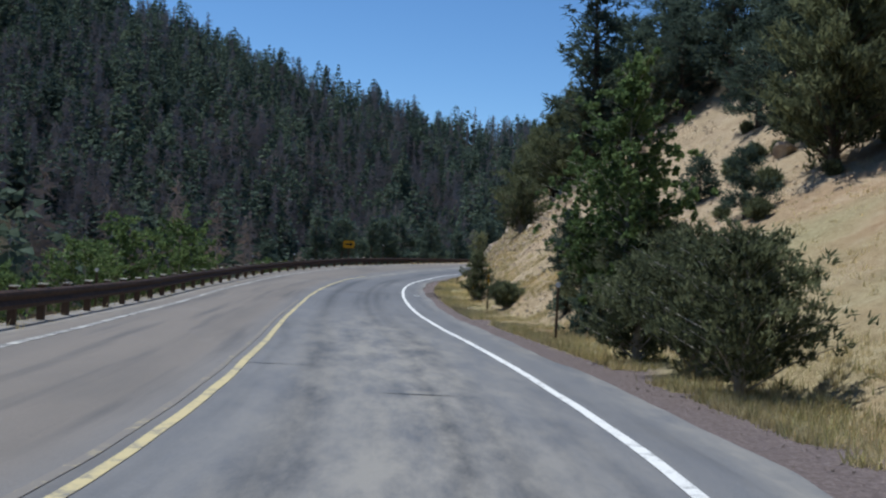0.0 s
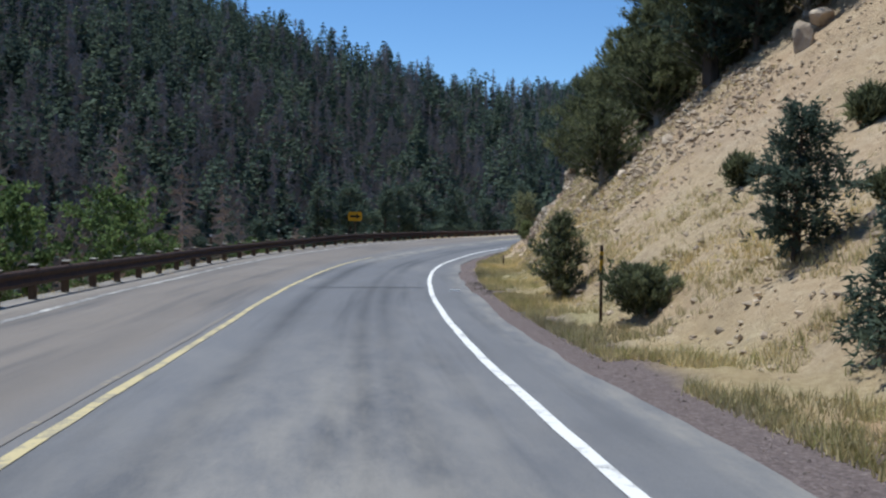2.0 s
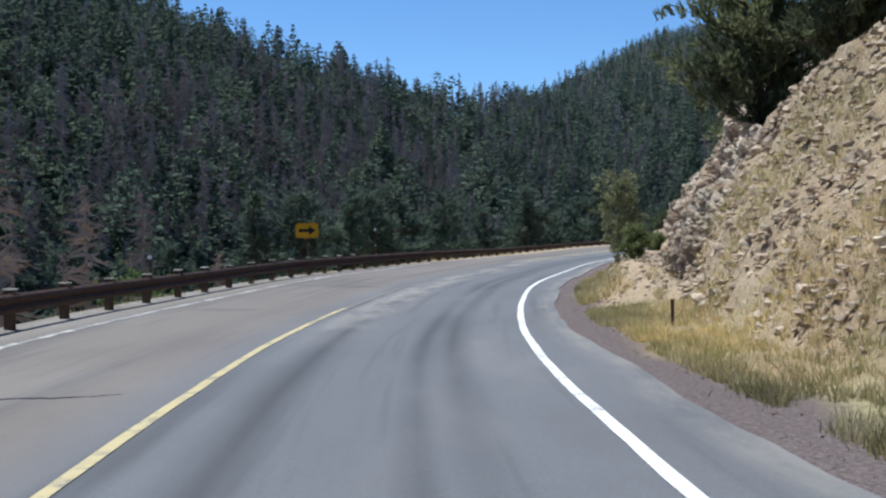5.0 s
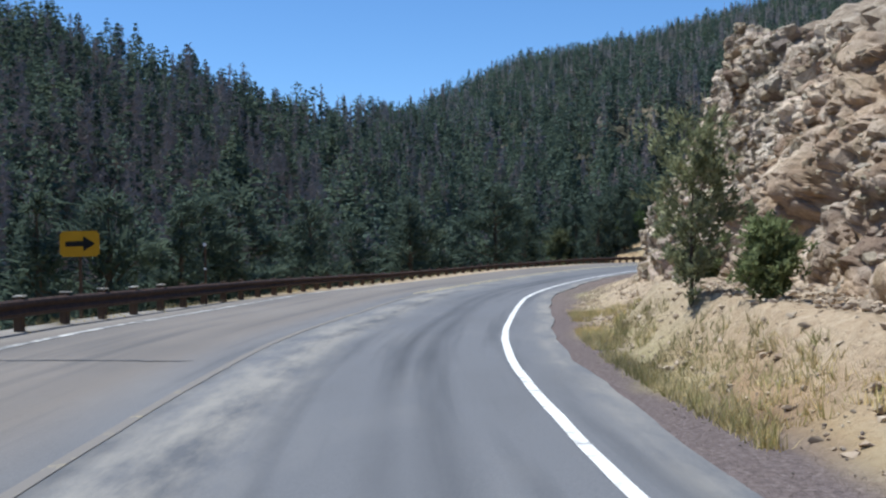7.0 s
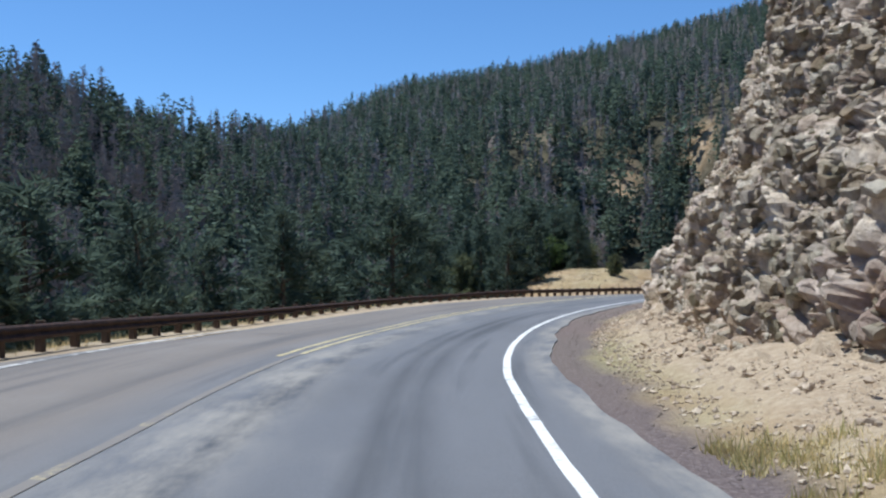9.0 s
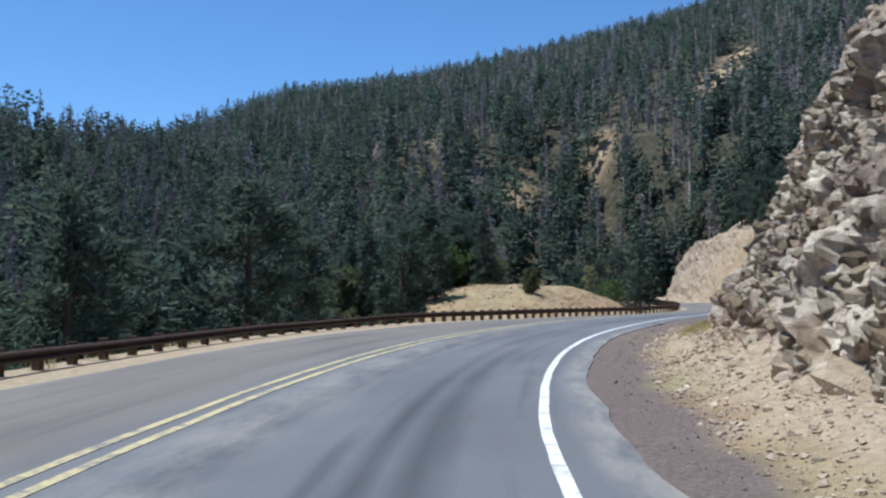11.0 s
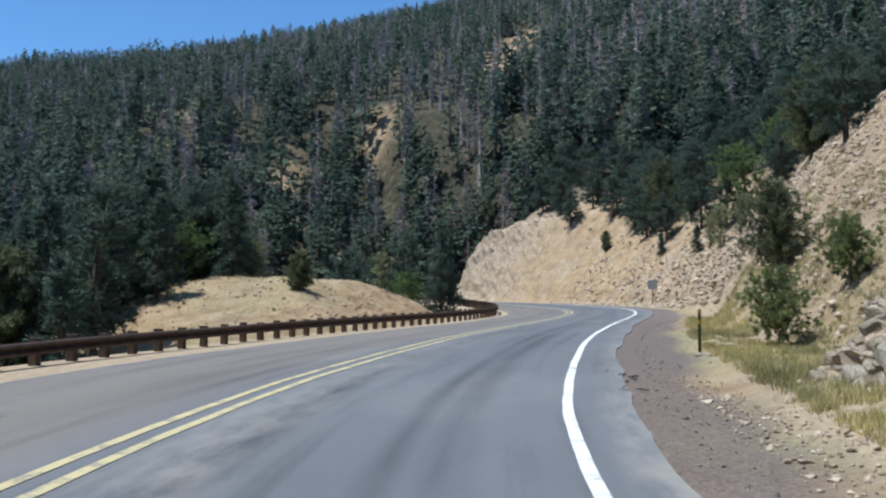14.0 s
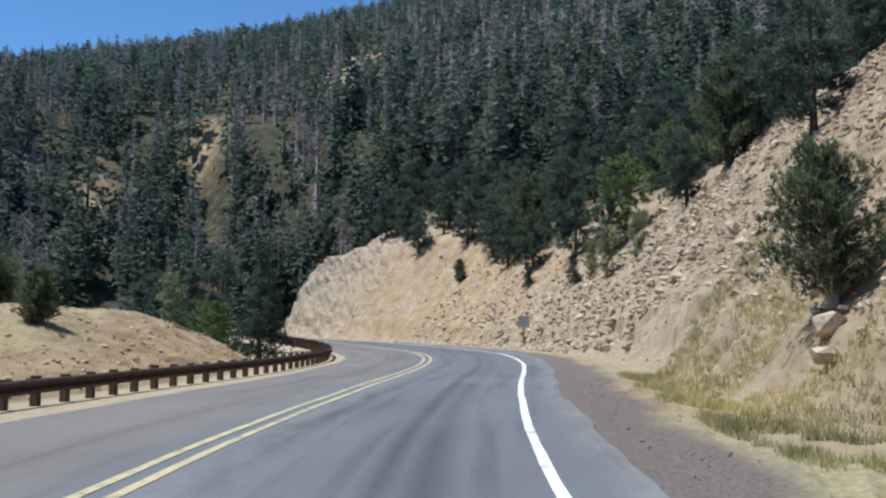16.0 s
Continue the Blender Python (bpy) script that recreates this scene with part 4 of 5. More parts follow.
tree("spruce_tree", (50.8, 163.5, ground_z(50.8, 163.5) - 0.1), 6.2, 3.4, "fir", "dark dense spruce between the mound and the far bank", "tree", 720)
tree("mound_juniper", (34.7, 150.9, ground_z(34.7, 150.9) - 0.1), 1.8, 1.5, "juniper", "small dark juniper on the dry mound", "tree", 721)
tree("mound_pine", (41.4, 155.0, ground_z(41.4, 155.0) - 0.1), 1.9, 1.3, "willow", "small olive-green tree on the dry mound", "tree", 722)
for i, (x_, y_, h_, k_) in enumerate([(69.0, 158.9, 2.0, "fir"), (72.4, 165.6, 1.6, "fir"), (78.2, 178.2, 1.9, "juniper"), (64.5, 152.8, 2.7, "willow"), (68.2, 157.0, 2.2, "willow"), (62.6, 149.5, 2.4, "willow")]):
    tree("young_fir" if k_ != "willow" else "willow_bush", (x_, y_, ground_z(x_, y_) - 0.1), h_, h_ * 0.55, k_, "young conifer on the far cut bank" if k_ != "willow" else "olive-green bush on the far cut bank", "tree" if k_ != "willow" else "bush", 730 + i)


# ---- guardrail ----
def rail_height(s):
    return lerp(s, (0, 0.66), (45, 0.64), (60, 0.58), (80, 0.56), (92, 0.46), (105, 0.33), (115, 0.31), (125, 0.38), (140, 0.45), (160, 0.48), (200, 0.55))


def rail_offset(s):
    return lerp(s, (-60, -8.0), (20, -7.65), (50, -7.55), (80, -7.55), (100, -7.42), (130, -7.55), (145, -7.5), (165, -7.1), (200, -7.2))


def build_guardrail():
    s = np.arange(-40, S_END - 3, 0.6)
    prof = [(0.0, 1.0), (0.035, 0.94), (0.05, 0.86), (0.0, 0.74), (0.05, 0.62), (0.035, 0.54), (0.0, 0.50), (-0.012, 0.50), (0.022, 0.62), (-0.022, 0.74), (0.022, 0.86), (-0.012, 1.0)]
    hs, ds = rail_height(s), rail_offset(s)
    v = np.stack([at(s, ds + a * 1.2, -0.05 + hs * b) for a, b in prof], 1)
    n, m = v.shape[:2]
    v = v.reshape(-1, 3)
    i, j = np.meshgrid(np.arange(n - 1), np.arange(m), indexing="ij")
    j2 = (j + 1) % m
    f = np.stack([i * m + j, (i + 1) * m + j, (i + 1) * m + j2, i * m + j2], -1).reshape(-1, 4)
    root = empty("guardrail", tuple(at(0.0, -7.65)), label="rusty brown steel guardrail on posts along the drop", category="guardrail")
    inv = root.matrix_basis.inverted()
    beam = mesh_object("beam", v, f, M_RUST, root)
    beam.matrix_parent_inverse = inv
    # posts
    bm = bmesh.new()
    bmesh.ops.create_cube(bm, size=1.0)
    bmesh.ops.scale(bm, vec=(0.13, 0.15, 1.0), verts=bm.verts)
    bmesh.ops.translate(bm, vec=(0, 0, 0.5), verts=bm.verts)
    bmesh.ops.bevel(bm, geom=bm.edges[:], offset=0.012, segments=1, affect="EDGES")
    me = bpy.data.meshes.new("post")
    bm.to_mesh(me)
    bm.free()
    me.materials.append(M_POST)
    # pale plate added on each post, standing in for sunlight on its top
    bm = bmesh.new()
    bmesh.ops.create_cube(bm, size=1.0)
    bmesh.ops.scale(bm, vec=(0.16, 0.2, 0.03), verts=bm.verts)
    bmesh.ops.translate(bm, vec=(0, 0, 0.012), verts=bm.verts)
    bmesh.ops.bevel(bm, geom=bm.edges[:], offset=0.008, segments=1, affect="EDGES")
    lit_top_me = bpy.data.meshes.new("lit_top")
    bm.to_mesh(lit_top_me)
    bm.free()
    lit_top_me.materials.append(M_BARK_PALE)
    s_ = -38.0
    rng = np.random.default_rng(3)
    while s_ < S_END - 5:
        h = float(rail_height(s_))
        d = float(rail_offset(s_)) - 0.1
        p = at(s_, d, -0.18)
        ob = new("post", me)
        ob.parent = root
        ob.matrix_parent_inverse = inv
        ob.matrix_basis = Matrix.Translation(p) @ Matrix.Rotation(-heading(s_), 4, "Z") @ Matrix.Rotation(rng.normal(0, 0.02), 4, "X") @ Matrix.Diagonal((1, 1, h + 0.17 + rng.normal(0, 0.01), 1))
        if s_ < 80:
            lit_top = new("lit_top", lit_top_me)
            lit_top.parent = ob
            lit_top.matrix_basis = Matrix.Translation((0.02, 0, 1.0)) @ Matrix.Diagonal((1, 1, 1 / (h + 0.17), 1))
        s_ += float(lerp(s_, (60, 1.9), (95, 1.05), (160, 1.1)))
    return root


build_guardrail()


# ---- signs and posts ----
def box(bm, x, y, z, sx, sy, sz):
    r = bmesh.ops.create_cube(bm, size=1.0)
    bmesh.ops.scale(bm, vec=(sx, sy, sz), verts=r["verts"])
    bmesh.ops.translate(bm, vec=(x, y, z), verts=r["verts"])
    return r["verts"]


def arrow_sign(place, turn):
    root = empty("arrow_sign", place, turn, "yellow curve warning sign with a black arrow", "road sign")
    bm = bmesh.new()
    box(bm, 0, 0.03, 0.6, 0.06, 0.05, 2.8)
    part("post", bm, M_POST, root)
    bm = bmesh.new()
    box(bm, 0, 0, 1.75, 0.84, 0.012, 0.54)
    bmesh.ops.bevel(bm, geom=[e for e in bm.edges if abs(e.verts[0].co.y - e.verts[1].co.y) > 0.005], offset=0.05, segments=3, affect="EDGES")
    board = part("board", bm, M_SIGN, root)
    bm = bmesh.new()
    pts = [(-0.3, 0.055), (0.08, 0.055), (0.08, 0.16), (0.33, 0.0), (0.08, -0.16), (0.08, -0.055), (-0.3, -0.055)]
    bm.faces.new([bm.verts.new((a, -0.011, 1.75 + b)) for a, b in pts])
    r = bmesh.ops.extrude_face_region(bm, geom=bm.faces[:])
    bmesh.ops.translate(bm, vec=(0, 0.004, 0), verts=[q for q in r["geom"] if isinstance(q, bmesh.types.BMVert)])
    bmesh.ops.recalc_face_normals(bm, faces=bm.faces[:])
    part("arrow", bm, M_BLACK, board, "black arrow")
    return root


def delineator(place, turn, h, disc=True, label="slim dark marker post with a round white reflector"):
    root = empty("marker_post", place, turn, label, "marker post")
    bm = bmesh.new()
    box(bm, 0, 0, h / 2, 0.05, 0.02, h)
    box(bm, 0.02, 0.015, h / 2, 0.012, 0.03, h)
    part("post", bm, M_POST, root)
    if disc:
        bm = bmesh.new()
        r = bmesh.ops.create_cone(bm, cap_ends=True, segments=16, radius1=0.05, radius2=0.05, depth=0.015)
        bmesh.ops.rotate(bm, cent=(0, 0, 0), matrix=Matrix.Rotation(math.pi / 2, 3, "X"), verts=bm.verts)
        bmesh.ops.translate(bm, vec=(0, -0.02, h - 0.06), verts=bm.verts)
        part("reflector", bm, M_REFLECT, root, "round white reflector")
    return root


arrow_sign((-7.1, 80.1, -0.33), -0.15)
def roadside(x, y):
    return (x, y, ground_z(x, y) - 0.03)


delineator(roadside(2.25, 21.0), 0.0, 1.2)
delineator(roadside(0.75, 57.2), -0.05, 0.45, False, "short brown marker stake in the grass")
banded = delineator(roadside(1.45, 34.3), 0.02, 1.25, False, "slim dark marker post with orange-yellow bands beside a juniper")
for z_, t_ in ((0.92, 0.2), (1.12, 0.06)):
    bm_ = bmesh.new()
    box(bm_, 0, 0, z_, 0.056, 0.05, t_)
    part("band", bm_, M_SIGN, banded, "orange-yellow band")
marker = delineator(roadside(27.2, 120.06), -0.6, 0.82, False, "slim black marker post with yellow bands on the verge")
for z_ in (0.79, 0.6):
    bm_ = bmesh.new()
    box(bm_, 0, 0, z_, 0.056, 0.05, 0.07)
    part("band", bm_, M_SIGN, marker, "yellow band")


def road_sign_back(place, turn):
    root = empty("road_sign", place, turn, "grey back of a small road sign on a post", "road sign")
    bm = bmesh.new()
    box(bm, 0, 0, 0.8, 0.06, 0.04, 1.7)
    part("post", bm, M_POST, root)
    bm = bmesh.new()
    box(bm, 0, -0.03, 1.45, 0.6, 0.01, 0.6)
    part("plate", bm, M_SIGN_BACK, root)
    return root


road_sign_back(roadside(62.5, 156.7), -0.7)
for s_, h_ in ((28.1, 0.86), (55.6, 0.88), (64.6, 0.89), (83.9, 1.47)):
    post_ = delineator(tuple(at(s_, -8.3, -0.35)), -heading(s_), h_ + 0.4, True, "thin reflector post behind the guardrail")
    if h_ > 1:
        bm_ = bmesh.new()
        box(bm_, 0, -0.02, h_ - 0.3, 0.06, 0.012, 0.06)
        part("lower_reflector", bm_, M_REFLECT, post_, "small white reflector")


# ---- the rock face and loose stones ----
def cells(p, size, seed):
    """Nearest random cell points: a random value per cell, offset from its point, and closeness of the cell's border."""
    q = p / size
    base = np.floor(q).astype(np.int64)
    best = np.full(len(q), 9.0)
    second = np.full(len(q), 9.0)
    val = np.zeros(len(q))
    off = np.zeros((len(q), 3))

    def rnd(c, k):
        h = (c[:, 0] * 374761393 + c[:, 1] * 668265263 + c[:, 2] * 2147483647 + (k + seed) * 1274126177) & 0xFFFFFFFF
        h = ((h ^ (h >> 13)) * 1274126177) & 0xFFFFFFFF
        return ((h ^ (h >> 16)) & 0xFFFF) / 65535.0
    for i in (-1, 0, 1):
        for j in (-1, 0, 1):
            for k in (-1, 0, 1):
                c = base + np.array([i, j, k])
                pt = c + np.stack([rnd(c, 1), rnd(c, 2), rnd(c, 3)], -1)
                e = q - pt
                dd = np.sqrt((e ** 2).sum(1))
                near = dd < best
                second = np.where(near, best, np.minimum(second, dd))
                best = np.where(near, dd, best)
                val = np.where(near, rnd(c, 4), val)
                off[near] = e[near]
    tilt = np.stack([np.sin(val * 51), np.cos(val * 77), np.sin(val * 123 + 1)], -1)
    return val, (off * tilt).sum(1), second - best


def build_rock_face():
    s = np.arange(61.0, 127.0, 0.08)
    u = np.linspace(0, 1, 115)
    S, U = np.meshgrid(s, u, indexing="ij")
    foot = lerp(S, (61, 4.0), (63, 2.7), (66, 2.7), (70, 3.3), (80, 3.2), (84, 3.1), (105, 2.9), (112, 3.0), (121, 3.0), (124, 3.3), (127, 4.8))
    tall = lerp(S, (61, 1.5), (63, 3.8), (66, 4.4), (70, 4.6), (76, 5.4), (80, 6.4), (86, 7.4), (92, 8.6), (98, 8.8), (104, 7.8), (110, 6.7), (114, 5.6), (118, 4.0), (122, 3.0), (125, 1.6), (127, 0.3))
    back = lerp(S, (61, 1.5), (63, 2.2), (66, 2.4), (72, 3.0), (78, 3.4), (84, 3.4), (92, 3.3), (98, 3.3), (104, 3.5), (110, 3.4), (116, 3.0), (120, 2.4), (127, 1.4))
    H = tall * U - 0.35
    D = foot + back * U ** 1.15 + 0.55 * fbm(S * 1.0, U * 6.0, 0.55, 7)
    p = at(S, D, H).reshape(-1, 3)
    n = np.stack([-np.interp(S.ravel(), RS, RN[:, 0]), -np.interp(S.ravel(), RS, RN[:, 1]), np.full(S.size, 0.3)], -1)
    w = p + 0.2 * np.stack([fbm(p[:, 0], p[:, 2], 1.1, 1), fbm(p[:, 1], p[:, 2], 1.1, 2), fbm(p[:, 0], p[:, 1], 1.1, 3)], -1)
    out = 0.25 * fbm(S.ravel(), H.ravel() * 1.3, 0.8, 12)
    tones = []
    for size, amp, gap, seed in ((1.9, 0.55, 0.14, 1), (0.85, 0.50, 0.20, 2), (0.4, 0.26, 0.12, 3)):
        val, tilt, edge = cells(w, size, seed)
        tones.append((val * 7.3) % 1.0)
        out += amp * (0.6 * (val - 0.55) + 0.3 * tilt) - gap * np.exp(-edge / 0.07)
    fade = np.clip(U.ravel() * 7, 0.15, 1) * np.clip(lerp(S.ravel(), (61, 0.3), (63, 0.5), (70, 0.6), (76, 0.8), (84, 1.0), (118, 0.9), (127, 0.4)), 0, 1)
    p = p + n * (out * fade)[:, None]
    ob = mesh_object("rock_face", p, grid_faces(len(s), len(u)), M_CLIFF)
    float_attr(ob.data, "tone", 0.5 * tones[1] + 0.3 * tones[2] + 0.2 * tones[0])
    float_attr(ob.data, "soil", np.clip(1.2 - U.ravel() * tall.ravel() / 1.0 + 0.5 * fbm(S.ravel(), U.ravel() * 5, 0.8, 5), 0, 1) * lerp(S.ravel(), (61, 0.6), (80, 0.9), (127, 0.9)) + lerp(S.ravel(), (64, 0), (68, 0.75), (76, 0.7), (81, 0.1), (127, 0)) * np.clip(0.6 + 0.8 * fbm(S.ravel(), H.ravel(), 0.9, 15), 0, 1))
    face_pts.extend(np.concatenate([p, n, S.reshape(-1, 1), U.reshape(-1, 1)], 1)[(U.ravel() > 0.04)].tolist())
    return tagged(ob, "jagged broken tan rock face of the road cut", "rock face", kind="structure")


face_pts = []


def cliff_material():
    m, t, p = mat("fractured_rock", 0.95, 0.1)
    v = coords(t)
    a, b = noise_tex(t, v, 0.7, 4, 0.6), noise_tex(t, v, 6.0, 6, 0.75)
    light = ramp(t, b, (0.28, (0.44, 0.355, 0.275)), (0.48, (0.68, 0.59, 0.475)), (0.7, (0.84, 0.76, 0.65)))
    warm = ramp(t, b, (0.3, (0.32, 0.205, 0.125)), (0.7, (0.60, 0.42, 0.27)))
    c = mix(t, ramp(t, a, (0.5, grey(0)), (0.64, grey(0.85))), light, warm)
    pink = ramp(t, noise_tex(t, v, 0.5, 3, 0.5), (0.5, grey(0)), (0.66, grey(0.5)))
    c = mix(t, pink, c, (0.36, 0.27, 0.25))
    d = noise_tex(t, v, 1.4, 4, 0.6)
    c = mix(t, ramp(t, d, (0.55, grey(0)), (0.68, grey(0.5))), c, (0.23, 0.215, 0.13))
    c = mix(t, 1.0, c, ramp(t, attr(t, "tone"), (0.2, (0.42, 0.36, 0.34)), (0.42, (0.85, 0.81, 0.79)), (0.8, (1.22, 1.19, 1.14))), "MULTIPLY")
    e = noise_tex(t, v, 5.5, 5, 0.7)
    c = mix(t, ramp(t, e, (0.56, grey(0)), (0.66, grey(0.5))), c, (0.2, 0.155, 0.135))
    earth = ramp(t, b, (0.3, (0.40, 0.28, 0.175)), (0.7, (0.66, 0.50, 0.345)))
    c = mix(t, attr(t, "soil"), c, earth)
    t.links.new(c, p.inputs["Base Color"])
    bump(t, p, noise_tex(t, v, 14.0, 5, 0.8), 0.9, 0.08)
    return m


M_CLIFF = cliff_material()
face = build_rock_face()


def rock_mesh(rng, flat=0.7):
    """A small angular block."""
    bm = bmesh.new()
    for _ in range(12):
        q = rng.normal(0, 1, 3)
        q /= np.linalg.norm(q)
        bm.verts.new((q[0] * rng.uniform(0.7, 1.1), q[1] * rng.uniform(0.6, 1.0), q[2] * flat * rng.uniform(0.7, 1.0)))
    bmesh.ops.convex_hull(bm, input=bm.verts[:])
    for v in [v for v in bm.verts if not v.link_faces]:
        bm.verts.remove(v)
    me = bpy.data.meshes.new("rock")
    bm.to_mesh(me)
    bm.free()
    return me


_q = np.random.default_rng(21)
ROCKS = [rock_mesh(_q, f) for f in (0.6, 0.8, 0.5, 0.9, 0.7, 0.6)]
for me_ in ROCKS:
    me_.materials.append(M_ROCK)


def lay_rocks(n, s0, s1, d0, d1, lo, hi, parent, power=1.0):
    """Single blocks lying on the bank."""
    ss, dd = _q.uniform(s0, s1, n), d0 + (d1 - d0) * _q.uniform(0, 1, n) ** power
    pp = at(ss, dd)
    zz = land(pp[:, 0], pp[:, 1], ss, dd)
    for k in range(n):
        r = lo + (hi - lo) * _q.uniform() ** 2.5
        ob = new("rock", ROCKS[k % len(ROCKS)])
        ob.parent = parent
        ob.matrix_basis = Matrix.Translation((pp[k, 0], pp[k, 1], zz[k] + r * 0.15)) @ Euler(_q.uniform(-0.6, 0.6, 3) + np.array([0, 0, 3 * _q.uniform()])).to_matrix().to_4x4() @ Matrix.Diagonal((r, r, r, 1))


lay_rocks(110, 76, 124, 2.0, 4.2, 0.03, 0.15, face)
lay_rocks(70, 46, 66, 2.8, 9.0, 0.06, 0.26, ground)
lay_rocks(110, 128, 170, 4.0, 12.0, 0.08, 0.34, ground)
lay_rocks(60, 170, 226, 4.0, 13.0, 0.1, 0.4, ground)


def block_shape(rng):
    """A broken block: a skewed box with knocked-off corners."""
    bm = bmesh.new()
    for x in (-1, 1):
        for y in (-0.8, 0.8):
            for z in (-0.6, 0.6):
                q = Vector((x, y, z))
                if rng.uniform() < 0.3:
                    for k in range(3):
                        e = q.copy()
                        e[k] *= rng.uniform(0.2, 0.7)
                        bm.verts.new(e)
                else:
                    bm.verts.new(q * rng.uniform(0.72, 1.05) + Vector(rng.normal(0, 0.08, 3)))
    bmesh.ops.convex_hull(bm, input=bm.verts[:])
    for v in [v for v in bm.verts if not v.link_faces]:
        bm.verts.remove(v)
    bmesh.ops.triangulate(bm, faces=bm.faces[:])
    me = bpy.data.meshes.new("rock")
    bm.to_mesh(me)
    bm.free()
    me.materials.append(M_BLOCK)
    return me


def set_blocks():
    """Blocks caught in the broken face: the large ones single, the small ones as rubble."""
    rng = np.random.default_rng(33)
    shapes = [block_shape(rng) for _ in range(12)]
    data = [(np.array([q.co[:] for q in me.vertices]), np.array([list(q.vertices) for q in me.polygons])) for me in shapes]
    pts = np.array(face_pts)
    s_, u_ = pts[:, 6], pts[:, 7]
    rubble = np.clip(0.45 + 1.1 * fbm(pts[:, 0] + pts[:, 1], pts[:, 2] * 1.2, 0.7, 21), 0.12, 1)                 # earth shows between the blocks
    weight = rubble * lerp(s_, (61, 0.8), (66, 1.0), (69, 0.3), (75, 0.3), (79, 1.0), (118, 1.0), (126, 0.5)) * np.clip(u_ * 6, 0.3, 1)
    pick = rng.choice(len(pts), 20000, p=weight / weight.sum())
    base = Euler((0.28, -0.3, 0.12)).to_matrix()                       # the rock's joints
    vs, fs, n = [], [], 0
    for i, k in enumerate(pick):
        big = i < 185
        r = rng.uniform(0.11, 0.2) if big else 0.035 + 0.12 * rng.uniform() ** 2.2
        r *= float(lerp(s_[k], (61, 0.6), (74, 0.7), (84, 1.0)))
        turn = Matrix.Rotation(-heading(s_[k]), 3, "Z") @ Euler(rng.normal(0, 0.2 if rng.uniform() < 0.75 else 0.6, 3)).to_matrix() @ base
        place = pts[k, :3] + pts[k, 3:6] * r * rng.uniform(-0.6, 0.0)
        me = shapes[i % 12]
        dims = np.array([r * rng.uniform(0.6, 1.0), r * rng.uniform(0.8, 1.5), r * rng.uniform(0.65, 1.25)])
        if big:
            ob = new("rock", me)
            ob.parent = face
            ob.matrix_basis = Matrix.Translation(place) @ turn.to_4x4() @ Matrix.Diagonal((*dims, 1))
        else:
            v, f = data[i % 12]
            vs.append((v * dims) @ np.array(turn).T + place)
            fs.append(f + n)
            n += len(v)
    ob = mesh_object("rock_rubble", np.vstack(vs), np.vstack(fs), M_BLOCK, face)
    tagged(ob, "jumbled angular tan and pinkish rock fragments", kind="stuff")


def block_material():
    m, t, p = mat("angular_rock", 0.95, 0.1)
    v = coords(t)
    g = t.nodes.new("ShaderNodeNewGeometry")
    isl = g.outputs["Random Per Island"]
    c = ramp(t, isl, (0.0, (0.58, 0.50, 0.385)), (0.2, (0.47, 0.38, 0.275)), (0.38, (0.68, 0.61, 0.495)), (0.55, (0.40, 0.325, 0.275)), (0.72, (0.60, 0.51, 0.385)), (0.86, (0.33, 0.25, 0.165)), (1.0, (0.65, 0.58, 0.47)))
    b = noise_tex(t, v, 5.0, 6, 0.75)
    c = mix(t, 1.0, c, ramp(t, b, (0.3, (0.62, 0.58, 0.55)), (0.5, (1.0, 0.98, 0.95)), (0.7, (1.2, 1.18, 1.15))), "MULTIPLY")
    d = noise_tex(t, v, 1.2, 4, 0.6)
    c = mix(t, ramp(t, d, (0.54, grey(0)), (0.66, grey(0.5))), c, (0.25, 0.235, 0.15))
    t.links.new(c, p.inputs["Base Color"])
    bump(t, p, noise_tex(t, v, 9.0, 6, 0.8), 1.0, 0.12)
    return m


M_BLOCK = block_material()
set_blocks()


def strew(name, n, s0, s1, d0, d1, lo, hi, material, label, power=1.0, category="stones"):
    """Loose stones past counting."""
    rng = np.random.default_rng(int(s0 * 7 + n))
    ss, dd = rng.uniform(s0, s1, n), d0 + (d1 - d0) * rng.uniform(0, 1, n) ** power
    pp = at(ss, dd)
    pp[:, 2] = land(pp[:, 0], pp[:, 1], ss, dd) + 0.01
    shapes = []
    for me in ROCKS:
        v = np.array([q.co[:] for q in me.vertices])
        shapes.append((v * 0.5, np.array([list(f.vertices) for f in me.polygons])))
    size = lo + (hi - lo) * rng.uniform(0, 1, n) ** 3
    return scatter(name, pp, size, shapes, material, rng, label, category)


strew("scree", 6000, 44, 66, 2.9, 9.0, 0.05, 0.26, M_ROCK, "pale angular rock fragments littering the scree")
strew("scree", 9000, 27, 76, 2.6, 12.0, 0.035, 0.18, M_ROCK, "loose angular pale stones on the scree slope")
strew("scree", 9000, 78, 124, 1.4, 4.2, 0.015, 0.06, M_ROCK, "fine pale rubble on the earth apron")
strew("scree", 5200, 74, 122, 1.5, 4.4, 0.025, 0.13, M_ROCK, "loose pale stones at the foot of the rock face", 1.2)
strew("scree", 7000, 126, 170, 4.4, 13.0, 0.05, 0.28, M_ROCK, "loose pinkish-grey stones on the rough bank")
strew("scree", 1500, 152, 230, 3.2, 14.0, 0.06, 0.32, M_ROCK, "loose stones on the far cut bank")
strew("scree", 3200, 160, 204, 3.6, 11.0, 0.08, 0.5, M_ROCK, "broken grey-tan rock low on the far cut bank", 1.8)
strew("scree", 1400, 62, 80, 1.6, 4.0, 0.03, 0.16, M_ROCK, "small loose stones on the earth below the rock face")
strew("mound_stones", 4200, 146, 182, -23.0, -9.3, 0.04, 0.24, M_ROCK, "small loose stones on the dry mound")
